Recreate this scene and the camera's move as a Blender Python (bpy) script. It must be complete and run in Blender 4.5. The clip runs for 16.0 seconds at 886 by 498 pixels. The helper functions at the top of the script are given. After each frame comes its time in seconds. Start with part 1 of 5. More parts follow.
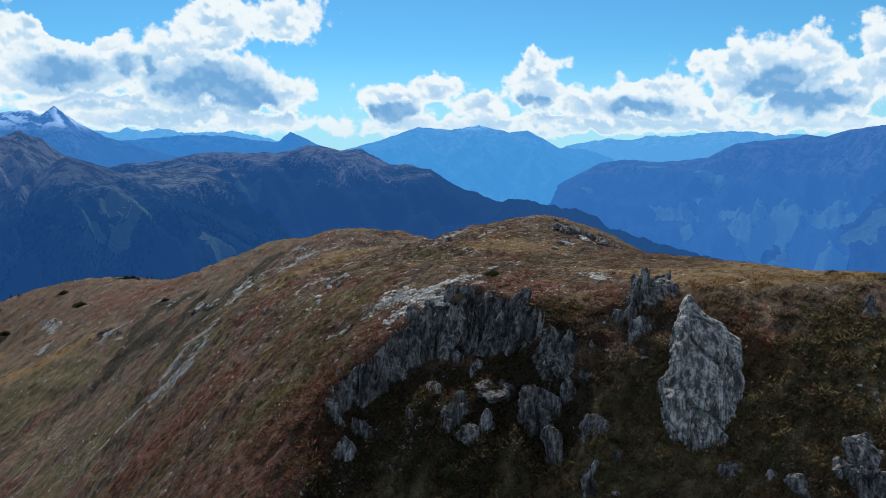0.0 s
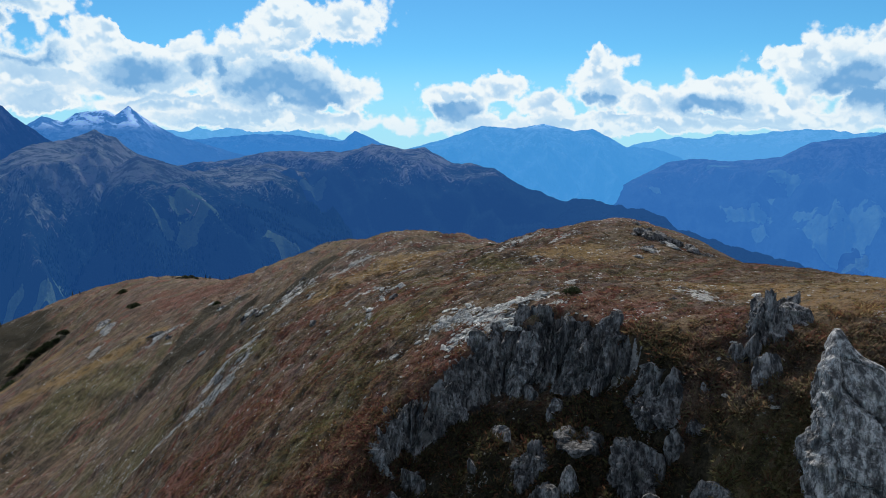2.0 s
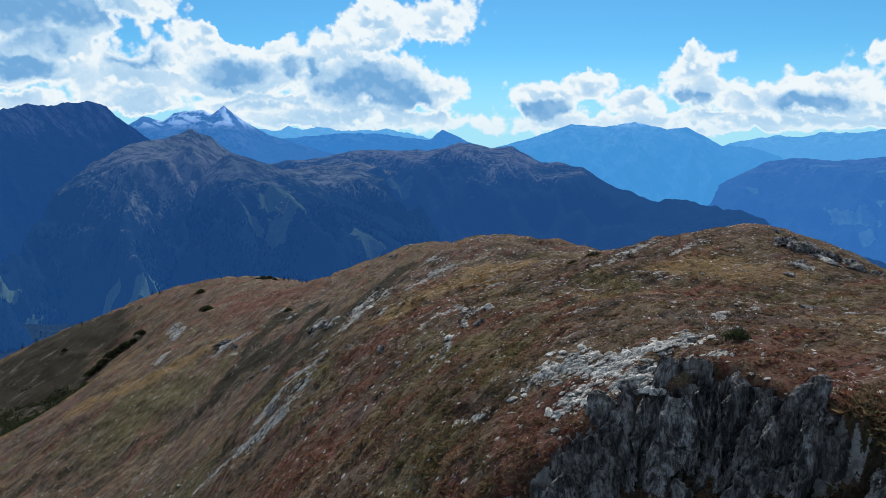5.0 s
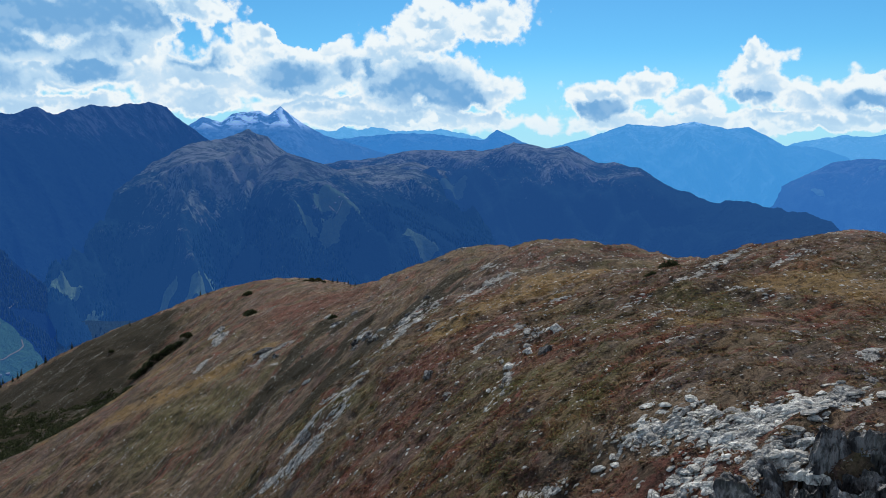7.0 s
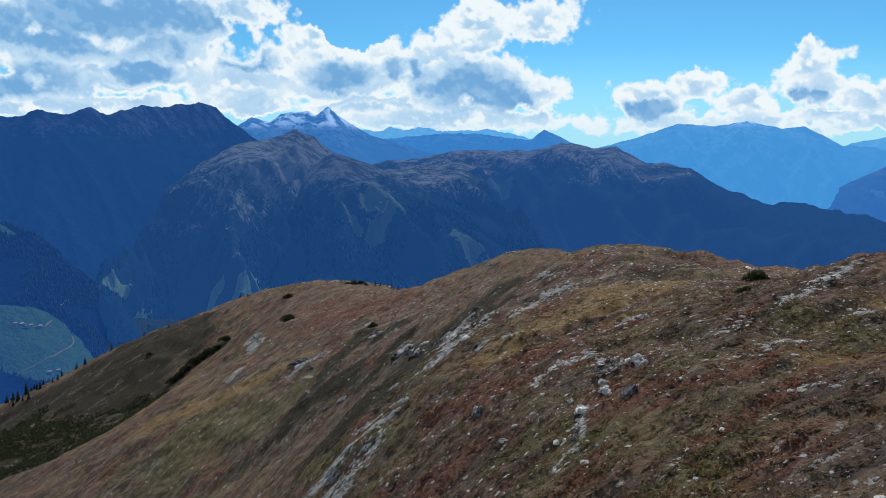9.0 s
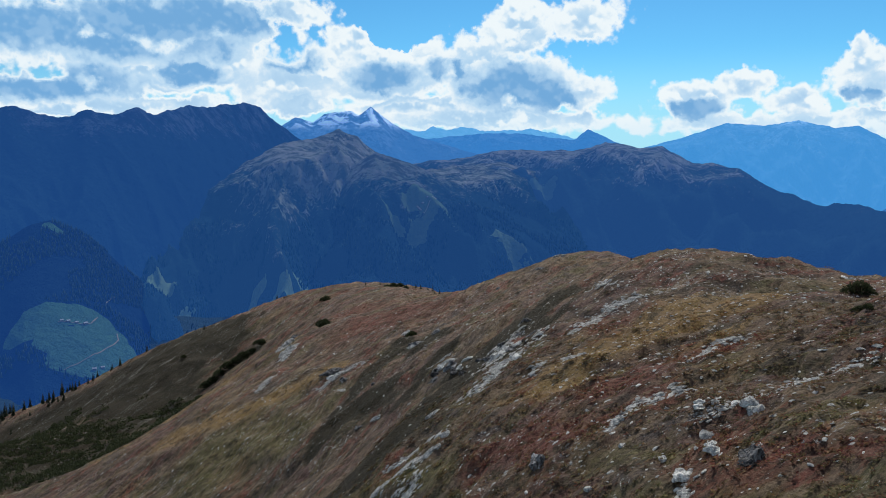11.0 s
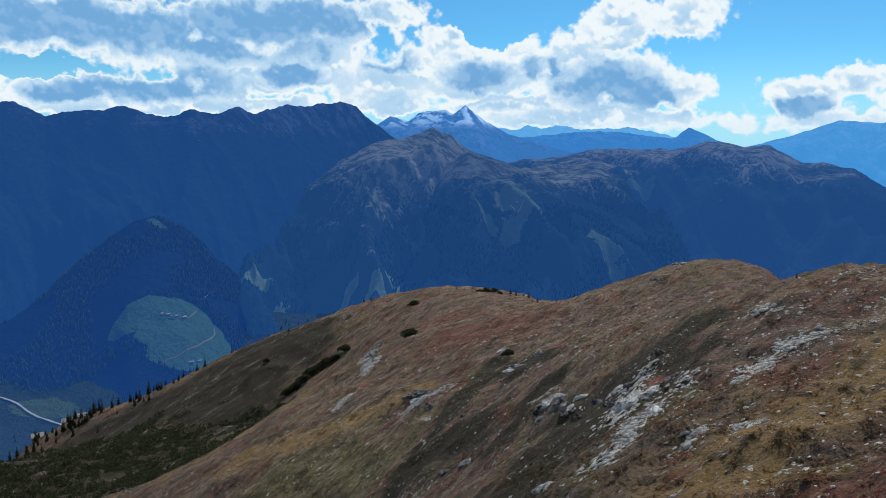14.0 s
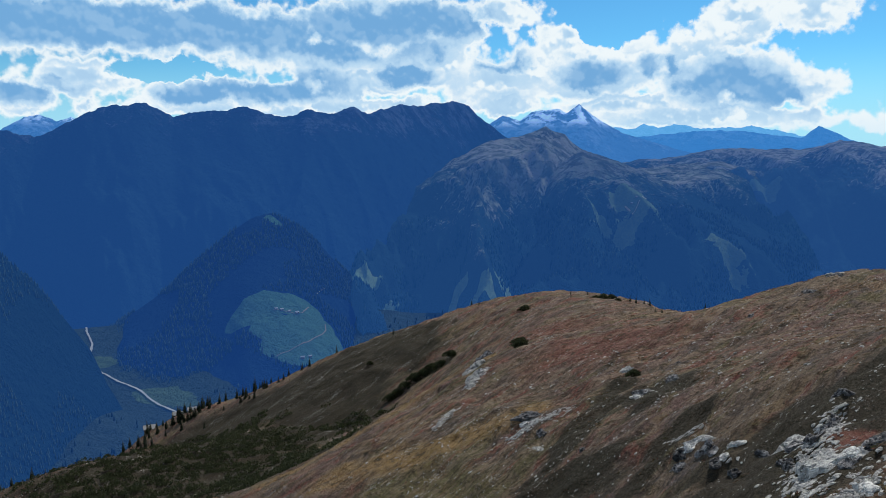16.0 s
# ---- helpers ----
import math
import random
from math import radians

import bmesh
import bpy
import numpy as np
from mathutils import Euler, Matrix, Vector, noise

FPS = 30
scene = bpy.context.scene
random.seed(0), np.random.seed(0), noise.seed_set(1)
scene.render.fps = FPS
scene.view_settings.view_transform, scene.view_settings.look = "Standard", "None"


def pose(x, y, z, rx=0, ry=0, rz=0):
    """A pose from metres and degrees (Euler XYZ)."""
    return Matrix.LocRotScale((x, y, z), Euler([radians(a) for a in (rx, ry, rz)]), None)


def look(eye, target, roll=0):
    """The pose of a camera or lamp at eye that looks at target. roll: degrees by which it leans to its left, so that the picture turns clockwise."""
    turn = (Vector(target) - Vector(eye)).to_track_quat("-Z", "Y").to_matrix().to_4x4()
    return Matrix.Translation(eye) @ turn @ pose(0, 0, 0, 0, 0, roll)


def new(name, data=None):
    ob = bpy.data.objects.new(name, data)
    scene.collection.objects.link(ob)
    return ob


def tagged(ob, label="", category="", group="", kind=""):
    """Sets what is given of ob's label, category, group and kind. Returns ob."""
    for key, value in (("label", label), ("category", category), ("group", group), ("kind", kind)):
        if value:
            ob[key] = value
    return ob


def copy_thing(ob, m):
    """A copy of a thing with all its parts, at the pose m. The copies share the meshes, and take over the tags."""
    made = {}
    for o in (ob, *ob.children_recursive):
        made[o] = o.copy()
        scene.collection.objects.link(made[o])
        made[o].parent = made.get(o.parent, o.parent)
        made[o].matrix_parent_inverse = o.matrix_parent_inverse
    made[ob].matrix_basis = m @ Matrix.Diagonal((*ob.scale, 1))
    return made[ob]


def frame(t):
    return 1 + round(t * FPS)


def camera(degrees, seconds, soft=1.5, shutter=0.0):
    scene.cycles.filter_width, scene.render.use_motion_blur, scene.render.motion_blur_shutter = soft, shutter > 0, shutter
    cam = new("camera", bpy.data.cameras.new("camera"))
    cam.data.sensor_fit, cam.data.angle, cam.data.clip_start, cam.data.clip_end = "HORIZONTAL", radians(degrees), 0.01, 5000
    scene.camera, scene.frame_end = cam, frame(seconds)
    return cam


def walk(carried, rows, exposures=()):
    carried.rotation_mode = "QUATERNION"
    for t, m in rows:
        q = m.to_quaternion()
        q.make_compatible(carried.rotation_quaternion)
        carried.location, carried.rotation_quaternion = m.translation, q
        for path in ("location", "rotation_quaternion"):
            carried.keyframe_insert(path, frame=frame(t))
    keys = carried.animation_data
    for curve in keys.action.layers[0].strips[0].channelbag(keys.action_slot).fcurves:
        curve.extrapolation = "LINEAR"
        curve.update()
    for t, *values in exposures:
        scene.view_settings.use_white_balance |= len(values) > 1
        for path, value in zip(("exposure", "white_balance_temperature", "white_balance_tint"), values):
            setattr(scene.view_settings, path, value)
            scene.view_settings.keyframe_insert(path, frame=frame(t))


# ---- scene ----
cam = camera(58.01, 16.0, soft=0.5)
# seconds, eye (x, y, z), yaw, pitch, roll
PATH = [
    (0, 0.00, -0.00, 0.00, -0.01, -7.19, 0.00),
    (0.5, -0.12, 4.56, -0.18, 1.11, -7.21, 0.00),
    (1, -0.31, 9.11, -0.40, 2.23, -7.24, 0.00),
    (1.5, -0.58, 13.64, -0.62, 3.38, -7.24, 0.00),
    (2, -0.91, 18.15, -0.83, 4.51, -7.26, 0.00),
    (2.5, -1.34, 22.64, -1.02, 5.66, -7.26, 0.00),
    (3, -1.85, 27.12, -1.21, 6.79, -7.30, 0.00),
    (3.5, -2.44, 31.55, -1.43, 7.78, -7.32, 0.00),
    (4, -3.16, 35.88, -1.68, 8.75, -7.32, 0.00),
    (6.5, -7.46, 56.91, -3.19, 13.59, -7.32, 0.00),
    (7, -8.58, 61.17, -3.40, 14.54, -7.30, 0.00),
    (7.5, -9.82, 65.43, -3.62, 15.46, -7.30, 0.00),
    (8, -11.11, 69.65, -3.92, 16.32, -7.29, 0.00),
    (8.5, -12.45, 73.81, -4.27, 17.08, -7.28, 0.00),
    (9, -13.86, 77.85, -4.62, 17.83, -7.28, 0.00),
    (11.5, -21.36, 97.41, -6.51, 21.66, -7.27, 0.00),
    (12, -23.09, 101.32, -6.84, 22.55, -7.28, 0.00),
    (12.5, -24.97, 105.25, -7.14, 23.61, -7.30, 0.00),
    (13, -26.93, 109.20, -7.41, 24.68, -7.32, 0.00),
    (13.5, -28.98, 113.15, -7.71, 25.82, -7.33, 0.00),
    (14, -31.15, 117.10, -8.07, 27.51, -7.33, 0.00),
    (14.5, -33.45, 121.06, -8.51, 29.45, -7.33, 0.00),
    (15, -35.91, 125.08, -8.99, 31.39, -7.32, 0.00),
    (15.5, -38.48, 129.17, -9.51, 33.35, -7.33, 0.00),
    (16, -41.08, 133.33, -10.05, 35.44, -7.33, 0.00),
]
walk(cam, [(t, pose(x, y, z, 90 + pitch, roll, yaw)) for t, x, y, z, yaw, pitch, roll in PATH])

# ---- light and sky ----
SUN_LEFT, SUN_HIGH = 8.0, 41.5
sun_way = Vector((-math.sin(radians(SUN_LEFT)) * math.cos(radians(SUN_HIGH)), math.cos(radians(SUN_LEFT)) * math.cos(radians(SUN_HIGH)), math.sin(radians(SUN_HIGH))))
sun = new("sun", bpy.data.lights.new("sun", "SUN"))
sun.data.energy, sun.data.angle, sun.data.color = 4.0, radians(0.53), (1.0, 0.91, 0.79)
sun.matrix_world = look((0, 0, 400), Vector((0, 0, 400)) - sun_way)
scene.view_settings.exposure = 0.0
scene.view_settings.use_white_balance = True
scene.view_settings.white_balance_temperature, scene.view_settings.white_balance_tint = 6330, 8

# clouds: bearing and height of the middle, half width, half height, in degrees
CLOUDS_AHEAD = [
    (-25.3, 5.4, 8.1, 2.8), (-26.5, 7.1, 3.2, 1.6), (-18.5, 6.0, 2.8, 2.0), (-15.9, 8.0, 2.8, 2.4), (-15.5, 9.2, 2.4, 1.6), (-11.0, 8.7, 3.2, 1.8),
    (-14.2, 4.3, 4.1, 2.4), (-11.6, 3.8, 2.4, 1.6), (-17.5, 4.6, 4.1, 2.8), (-22.1, 2.9, 8.1, 1.0),
    (-3.3, 2.9, 3.2, 1.8), (-0.9, 4.0, 2.4, 1.2), (2.6, 2.9, 2.4, 1.4), (6.4, 5.2, 2.0, 1.6), (7.0, 3.6, 2.4, 1.4), (10.5, 2.8, 3.2, 1.6),
    (14.3, 3.7, 4.5, 1.6), (17.6, 2.7, 3.6, 1.2), (21.4, 4.9, 4.5, 2.4), (24.1, 6.2, 2.4, 1.6), (19.3, 5.8, 2.8, 1.0), (23.9, 2.6, 3.2, 1.6),
    (26.5, 4.0, 3.2, 2.4), (28.2, 6.0, 2.0, 2.4),
]
CLOUDS_ASIDE = [
    (-39.0, 4.3, 3.4, 1.3), (-31.0, 2.8, 3.4, 1.1), (-33.8, 8.0, 2.4, 1.6), (-44.0, 6.0, 3.0, 1.4), (31.9, 4.8, 4.9, 3.6), (-60.6, 7.7, 10.1, 2.4), (-53.9, 7.7, 10.1, 2.4), (-47.3, 7.2, 4.1, 2.4), (-39.5, 8.5, 8.1, 2.4), (-59.2, 4.5, 4.5, 1.6),
    (-63.1, 3.1, 3.2, 1.6), (-52.2, 3.7, 5.3, 1.6), (-47.4, 3.4, 6.1, 1.6), (-41.9, 5.4, 4.9, 2.4), (-36.4, 5.8, 4.1, 2.4), (-31.6, 4.3, 4.9, 2.0), (-30.9, 9.2, 3.2, 1.2),
    (12.0, 1.6, 24.0, 0.9), (-18.0, 1.9, 12.0, 1.0), (-46.0, 2.6, 16.0, 1.0),
]


SKY_TINT = (0.033, 0.075, 0.095)

# blue-grey undersides of the thick clouds, in the same form
CLOUD_SHADES = [
    (-16.2, 4.1, 3.6, 2.0), (-13.2, 3.6, 2.2, 1.5), (-25.0, 4.8, 2.8, 1.2), (-20.5, 5.2, 1.8, 0.9), (22.6, 3.8, 2.8, 1.8), (25.2, 3.0, 2.0, 1.0), (13.6, 2.8, 3.0, 0.8), (-3.6, 2.4, 2.4, 0.7), (6.6, 3.0, 1.2, 0.8),
    (-39.5, 7.8, 5.5, 2.2), (-48.0, 8.6, 7.0, 2.6), (-61.0, 8.4, 14.0, 2.9), (-52.5, 8.4, 10.0, 3.0), (-43.0, 8.0, 6.0, 2.8), (-37.0, 8.6, 5.5, 2.0), (-46.5, 4.2, 6.0, 1.2), (-52.0, 3.6, 3.6, 0.8), (-62.5, 3.4, 4.0, 0.9), (-38.0, 5.0, 2.5, 1.0), (-31.0, 6.0, 2.0, 1.2),
]


# clear gaps between the banks
CLOUD_GAPS = [(-54.0, 4.9, 5.0, 0.7), (-24.0, 8.2, 3.0, 1.6)]


class Nodes:
    """Short ways to add nodes to a tree and link them."""

    def __init__(self, tree):
        self.tree = tree

    def add(self, kind, **settings):
        node = self.tree.nodes.new(kind)
        for key, value in settings.items():
            setattr(node, key, value)
        return node

    def put(self, socket, value):
        if isinstance(value, bpy.types.NodeSocket):
            self.tree.links.new(value, socket)
        else:
            socket.default_value = value

    def math(self, op, a, b=0.0, c=0.0, clamp=False):
        node = self.add("ShaderNodeMath", operation=op, use_clamp=clamp)
        for socket, value in zip(node.inputs, (a, b, c)):
            self.put(socket, value)
        return node.outputs[0]

    def vector(self, op, a, b=(0, 0, 0)):
        node = self.add("ShaderNodeVectorMath", operation=op)
        self.put(node.inputs[0], a)
        self.put(node.inputs[1], b)
        return node.outputs["Value" if op in ("LENGTH", "DOT_PRODUCT", "DISTANCE") else "Vector"]

    def noise(self, vector, scale, detail=4.0, rough=0.55, lacunarity=2.0, distortion=0.0):
        node = self.add("ShaderNodeTexNoise")
        self.put(node.inputs["Vector"], vector)
        for key, value in (("Scale", scale), ("Detail", detail), ("Roughness", rough), ("Lacunarity", lacunarity), ("Distortion", distortion)):
            node.inputs[key].default_value = value
        return node.outputs["Fac"]

    def span(self, value, low, high, to_low=0.0, to_high=1.0):
        node = self.add("ShaderNodeMapRange", interpolation_type="SMOOTHSTEP")
        for socket, v in zip(node.inputs, (value, low, high, to_low, to_high)):
            self.put(socket, v)
        return node.outputs[0]

    def mix(self, fac, a, b):
        node = self.add("ShaderNodeMix", data_type="RGBA")
        self.put(node.inputs[0], fac)
        for socket, v in ((node.inputs[6], a), (node.inputs[7], b)):
            self.put(socket, (*v, 1.0) if isinstance(v, tuple) and len(v) == 3 else v)
        return node.outputs[2]


world = bpy.data.worlds.new("sky")
scene.world = world
world.use_nodes = True
world.node_tree.nodes.clear()
n = Nodes(world.node_tree)
sky = n.add("ShaderNodeTexSky", sky_type="NISHITA", sun_disc=False, sun_elevation=radians(SUN_HIGH), sun_rotation=radians(-SUN_LEFT), altitude=1800.0, air_density=1.0, dust_density=0.6, ozone_density=2.0)
way = n.add("ShaderNodeTexCoord").outputs["Generated"]
split = n.add("ShaderNodeSeparateXYZ")
n.put(split.inputs[0], way)
bearing = n.math("MULTIPLY", n.math("ARCTAN2", split.outputs[0], split.outputs[1]), 57.2958)
height = n.math("MULTIPLY", n.math("ARCSINE", split.outputs[2]), 57.2958)
flat = n.add("ShaderNodeCombineXYZ")
n.put(flat.inputs[0], bearing)
n.put(flat.inputs[1], height)
ripple = n.add("ShaderNodeTexNoise")
n.put(ripple.inputs["Vector"], flat.outputs[0])
ripple.inputs["Scale"].default_value, ripple.inputs["Detail"].default_value, ripple.inputs["Roughness"].default_value = 0.42, 6.0, 0.6
swirl = n.vector("MULTIPLY", n.vector("SUBTRACT", ripple.outputs["Color"], (0.5, 0.5, 0.5)), (3.6, 2.4, 0.0))
place = n.vector("ADD", flat.outputs[0], swirl)


def cloud_depth(at, blobs):
    """How deep in cloud a direction lies; below zero is clear sky."""
    deep = None
    for a, e, w, h in blobs:
        off = n.vector("MULTIPLY", n.vector("SUBTRACT", at, (a, e, 0)), (1 / w, 1 / h, 0))
        this = n.math("SUBTRACT", 1.0, n.vector("LENGTH", off))
        deep = this if deep is None else n.math("SMOOTH_MAX", deep, this, 0.2)
    return deep


def billows(at, scale):
    """Rounded cloud heads: high in the middle of each cell."""
    node = n.add("ShaderNodeTexVoronoi", feature="SMOOTH_F1")
    n.put(node.inputs["Vector"], at)
    node.inputs["Scale"].default_value, node.inputs["Smoothness"].default_value = scale, 0.35
    return n.math("SUBTRACT", 0.42, node.outputs["Distance"])


wisp = n.math("SUBTRACT", n.noise(flat.outputs[0], 0.9, 8.0, 0.62), 0.5)
above = n.vector("ADD", place, (0.15, 0.5, 0.0))
heads = n.math("ADD", n.math("ADD", billows(place, 0.5), n.math("MULTIPLY", billows(flat.outputs[0], 3.3), 0.2)), n.math("MULTIPLY", billows(flat.outputs[0], 1.35), 0.5))
heads_above = n.math("ADD", billows(above, 0.5), n.math("MULTIPLY", billows(n.vector("ADD", flat.outputs[0], (0.1, 0.3, 0.0)), 1.35), 0.5))
fine = n.math("ADD", n.math("MULTIPLY", heads, 0.75), n.math("MULTIPLY", wisp, 0.55))
full = cloud_depth(place, CLOUDS_AHEAD + CLOUDS_ASIDE)
full_above = cloud_depth(n.vector("ADD", place, (-0.5, 1.5, 0.0)), CLOUDS_AHEAD + CLOUDS_ASIDE)
depth = n.math("SUBTRACT", full, n.math("MULTIPLY", n.math("MAXIMUM", cloud_depth(place, CLOUD_GAPS), 0.0), 1.6))
thick = n.math("ADD", depth, n.math("MULTIPLY", fine, n.span(depth, 0.15, 0.5, 1.0, 0.35)))
cover = n.span(thick, -0.13, 0.2)
# lit heads against their shaded undersides, then the deep blue-grey masses
relief = n.span(n.math("SUBTRACT", heads, heads_above), -0.32, 0.3)
folds = n.math("MULTIPLY", n.span(relief, 0.95, 0.05), n.span(thick, 0.05, 0.8, 0.08, 0.62))
shade = n.math("ADD", cloud_depth(place, CLOUD_SHADES), n.math("MULTIPLY", n.math("ADD", wisp, n.math("MULTIPLY", heads, 0.4)), -0.45))
under = n.math("MULTIPLY", n.span(n.math("ADD", n.math("SUBTRACT", full_above, full), n.math("MULTIPLY", n.math("ADD", wisp, heads), -0.35)), -0.35, 0.5), n.span(thick, 0.1, 0.45, 0.0, 0.62))
mass_shade = n.math("MAXIMUM", n.math("MULTIPLY", n.span(shade, -0.4, 0.5), n.span(relief, 0.0, 1.0, 1.0, 0.8)), under)
core = n.math("MULTIPLY", n.math("MAXIMUM", mass_shade, folds), n.span(thick, 0.04, 0.45))
air_glow = n.vector("MULTIPLY", sky.outputs[0], SKY_TINT)
haze = n.mix(n.span(height, 7.0, 0.0, 0.0, 0.8), air_glow, (0.42, 0.76, 0.95))
cloud = n.mix(n.span(core, 0.0, 0.55), (0.88, 0.93, 0.95), (0.50, 0.69, 0.87))
cloud = n.mix(n.span(core, 0.45, 1.0), cloud, (0.18, 0.40, 0.69))
cloud = n.mix(n.span(height, 2.6, 0.6, 0.0, 0.45), cloud, (0.60, 0.80, 0.93))
beyond = n.math("MAXIMUM", n.span(height, 11.0, 18.0), n.span(n.math("ABSOLUTE", bearing), 74.0, 88.0))
mass = n.noise(way, 2.4, 7.0, 0.6)
more = n.math("MULTIPLY", n.math("MULTIPLY", beyond, n.span(height, -2.0, 3.0)), n.span(mass, 0.43, 0.52))
whole = n.mix(more, n.mix(cover, haze, cloud), n.mix(n.span(mass, 0.5, 0.66), (0.50, 0.52, 0.55), (0.22, 0.25, 0.29)))
glow = n.add("ShaderNodeBackground")
n.put(glow.inputs[0], whole)
out = n.add("ShaderNodeOutputWorld")
n.put(out.inputs[0], glow.outputs[0])


# ---- materials ----
def material(name):
    m = bpy.data.materials.new(name)
    m.use_nodes = True
    m.node_tree.nodes.clear()
    return m, Nodes(m.node_tree)


def finish(n, colour, rough=0.9, bump=None, strength=0.5, distance=0.1, glow=None, thin=0.0):
    bsdf = n.add("ShaderNodeBsdfPrincipled")
    n.put(bsdf.inputs["Base Color"], (*colour, 1.0) if isinstance(colour, tuple) and len(colour) == 3 else colour)
    n.put(bsdf.inputs["Roughness"], rough)
    bsdf.inputs["Specular IOR Level"].default_value = 0.15 if glow is None else 0.0
    if bump is not None:
        node = n.add("ShaderNodeBump")
        node.inputs["Strength"].default_value, node.inputs["Distance"].default_value = strength, distance
        n.put(node.inputs["Height"], bump)
        n.put(bsdf.inputs["Normal"], node.outputs[0])
    # the glow imitates haze over far things, none of which give off light
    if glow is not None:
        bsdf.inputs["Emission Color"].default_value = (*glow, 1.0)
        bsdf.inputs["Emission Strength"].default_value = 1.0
    end = n.add("ShaderNodeOutputMaterial")
    surface = bsdf.outputs[0]
    if thin:
        leaf, both = n.add("ShaderNodeBsdfTranslucent"), n.add("ShaderNodeMixShader")
        n.put(leaf.inputs[0], colour)
        both.inputs[0].default_value = thin
        n.put(both.inputs[1], surface)
        n.put(both.inputs[2], leaf.outputs[0])
        surface = both.outputs[0]
    n.put(end.inputs[0], surface)


def where(n):
    return n.add("ShaderNodeNewGeometry").outputs["Position"]


def spread(n, name):
    node = n.add("ShaderNodeAttribute", attribute_type="GEOMETRY", attribute_name=name)
    return node.outputs["Fac"]


def along_fall(n, p, degrees, across, along):
    """Coordinates stretched along a line down the slope."""
    c, q = math.cos(radians(degrees)), math.sin(radians(degrees))
    out = n.add("ShaderNodeCombineXYZ")
    n.put(out.inputs[0], n.vector("DOT_PRODUCT", p, (-q * across, c * across, 0.0)))
    n.put(out.inputs[1], n.vector("DOT_PRODUCT", p, (c * along, q * along, 0.0)))
    n.put(out.inputs[2], n.vector("DOT_PRODUCT", p, (0.0, 0.0, across * 0.5)))
    return out.outputs[0]


def fall_noise(n, p, west, across, along, detail=5.0, rough=0.65):
    """Noise in streaks that turn from the crest to the western slope."""
    a = n.noise(along_fall(n, p, 46, across, along), 1.0, detail, rough)
    b = n.noise(along_fall(n, p, 70, across, along), 1.0, detail, rough)
    return n.math("ADD", a, n.math("MULTIPLY", n.math("SUBTRACT", b, a), west))


def heath_colour(n, p):
    """Colours of the autumn heath from the plant cover and painted shade kept on the mesh."""
    split = n.add("ShaderNodeSeparateXYZ")
    n.put(split.inputs[0], p)
    west = n.span(split.outputs[0], -25.0, -75.0)
    small = n.noise(p, 0.9, 5.0, 0.65)
    broad = fall_noise(n, p, west, 0.085, 0.018, 6.0)
    streak = fall_noise(n, p, west, 0.33, 0.030, 6.0, 0.68)
    thread = fall_noise(n, p, west, 1.15, 0.10, 4.0, 0.7)
    colour = n.mix(n.span(broad, 0.45, 0.55), (0.128, 0.082, 0.074), (0.140, 0.110, 0.078))
    colour = n.mix(n.span(fall_noise(n, n.vector("ADD", p, (13, 5, 0)), west, 0.11, 0.03, 6.0), 0.52, 0.58, 0.0, 0.65), colour, (0.190, 0.136, 0.070))
    colour = n.mix(n.span(fall_noise(n, n.vector("ADD", p, (53, 95, 0)), west, 0.13, 0.035, 6.0), 0.52, 0.58, 0.0, 0.8), colour, (0.102, 0.102, 0.046))
    colour = n.mix(n.span(n.noise(n.vector("ADD", p, (31, 7, 0)), 0.16, 5.0, 0.7), 0.5, 0.66), colour, (0.082, 0.074, 0.074))
    colour = n.mix(n.span(fall_noise(n, n.vector("ADD", p, (3, 77, 0)), west, 0.2, 0.06, 6.0, 0.7), 0.53, 0.59, 0.0, 0.85), colour, (0.165, 0.056, 0.044))
    colour = n.mix(n.span(streak, 0.52, 0.59, 0.0, 0.6), colour, (0.195, 0.150, 0.105))
    colour = n.mix(n.span(streak, 0.475, 0.41, 0.0, 0.75), colour, (0.046, 0.040, 0.035))
    for name, tone in (("green", (0.120, 0.122, 0.044)), ("gold", (0.26, 0.175, 0.068)), ("red", (0.150, 0.056, 0.046))):
        mask = n.span(n.math("ADD", spread(n, name), n.math("MULTIPLY", n.math("SUBTRACT", small, 0.5), 0.9)), 0.15, 1.0, 0.0, {"green": 0.65}.get(name, 0.8))
        colour = n.mix(mask, colour, tone)
    colour = n.mix(n.span(thread, 0.53, 0.60, 0.0, 0.55), colour, (0.210, 0.165, 0.120))
    colour = n.mix(n.span(thread, 0.46, 0.39, 0.0, 0.65), colour, (0.040, 0.032, 0.026))
    bush = n.noise(n.vector("ADD", p, (17, 29, 0)), 0.5, 5.0, 0.7)
    colour = n.mix(n.span(bush, 0.55, 0.61, 0.0, 0.75), colour, (0.048, 0.044, 0.028))
    colour = n.mix(n.span(bush, 0.42, 0.34, 0.0, 0.45), colour, (0.17, 0.130, 0.092))
    grain = n.noise(p, 2.8, 4.0, 0.75)
    colour = n.mix(n.span(grain, 0.54, 0.64, 0.0, 0.5), colour, (0.22, 0.165, 0.115))
    colour = n.mix(n.span(grain, 0.47, 0.36, 0.0, 0.65), colour, (0.030, 0.024, 0.019))
    colour = n.mix(n.span(small, 0.42, 0.68, 0.0, 0.3), colour, (0.05, 0.038, 0.030))
    # dark scrub and gully grass, with shade painted into the same near-black tones
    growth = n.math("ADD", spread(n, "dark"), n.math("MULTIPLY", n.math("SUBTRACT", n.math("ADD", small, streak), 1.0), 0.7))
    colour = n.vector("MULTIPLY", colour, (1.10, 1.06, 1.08))
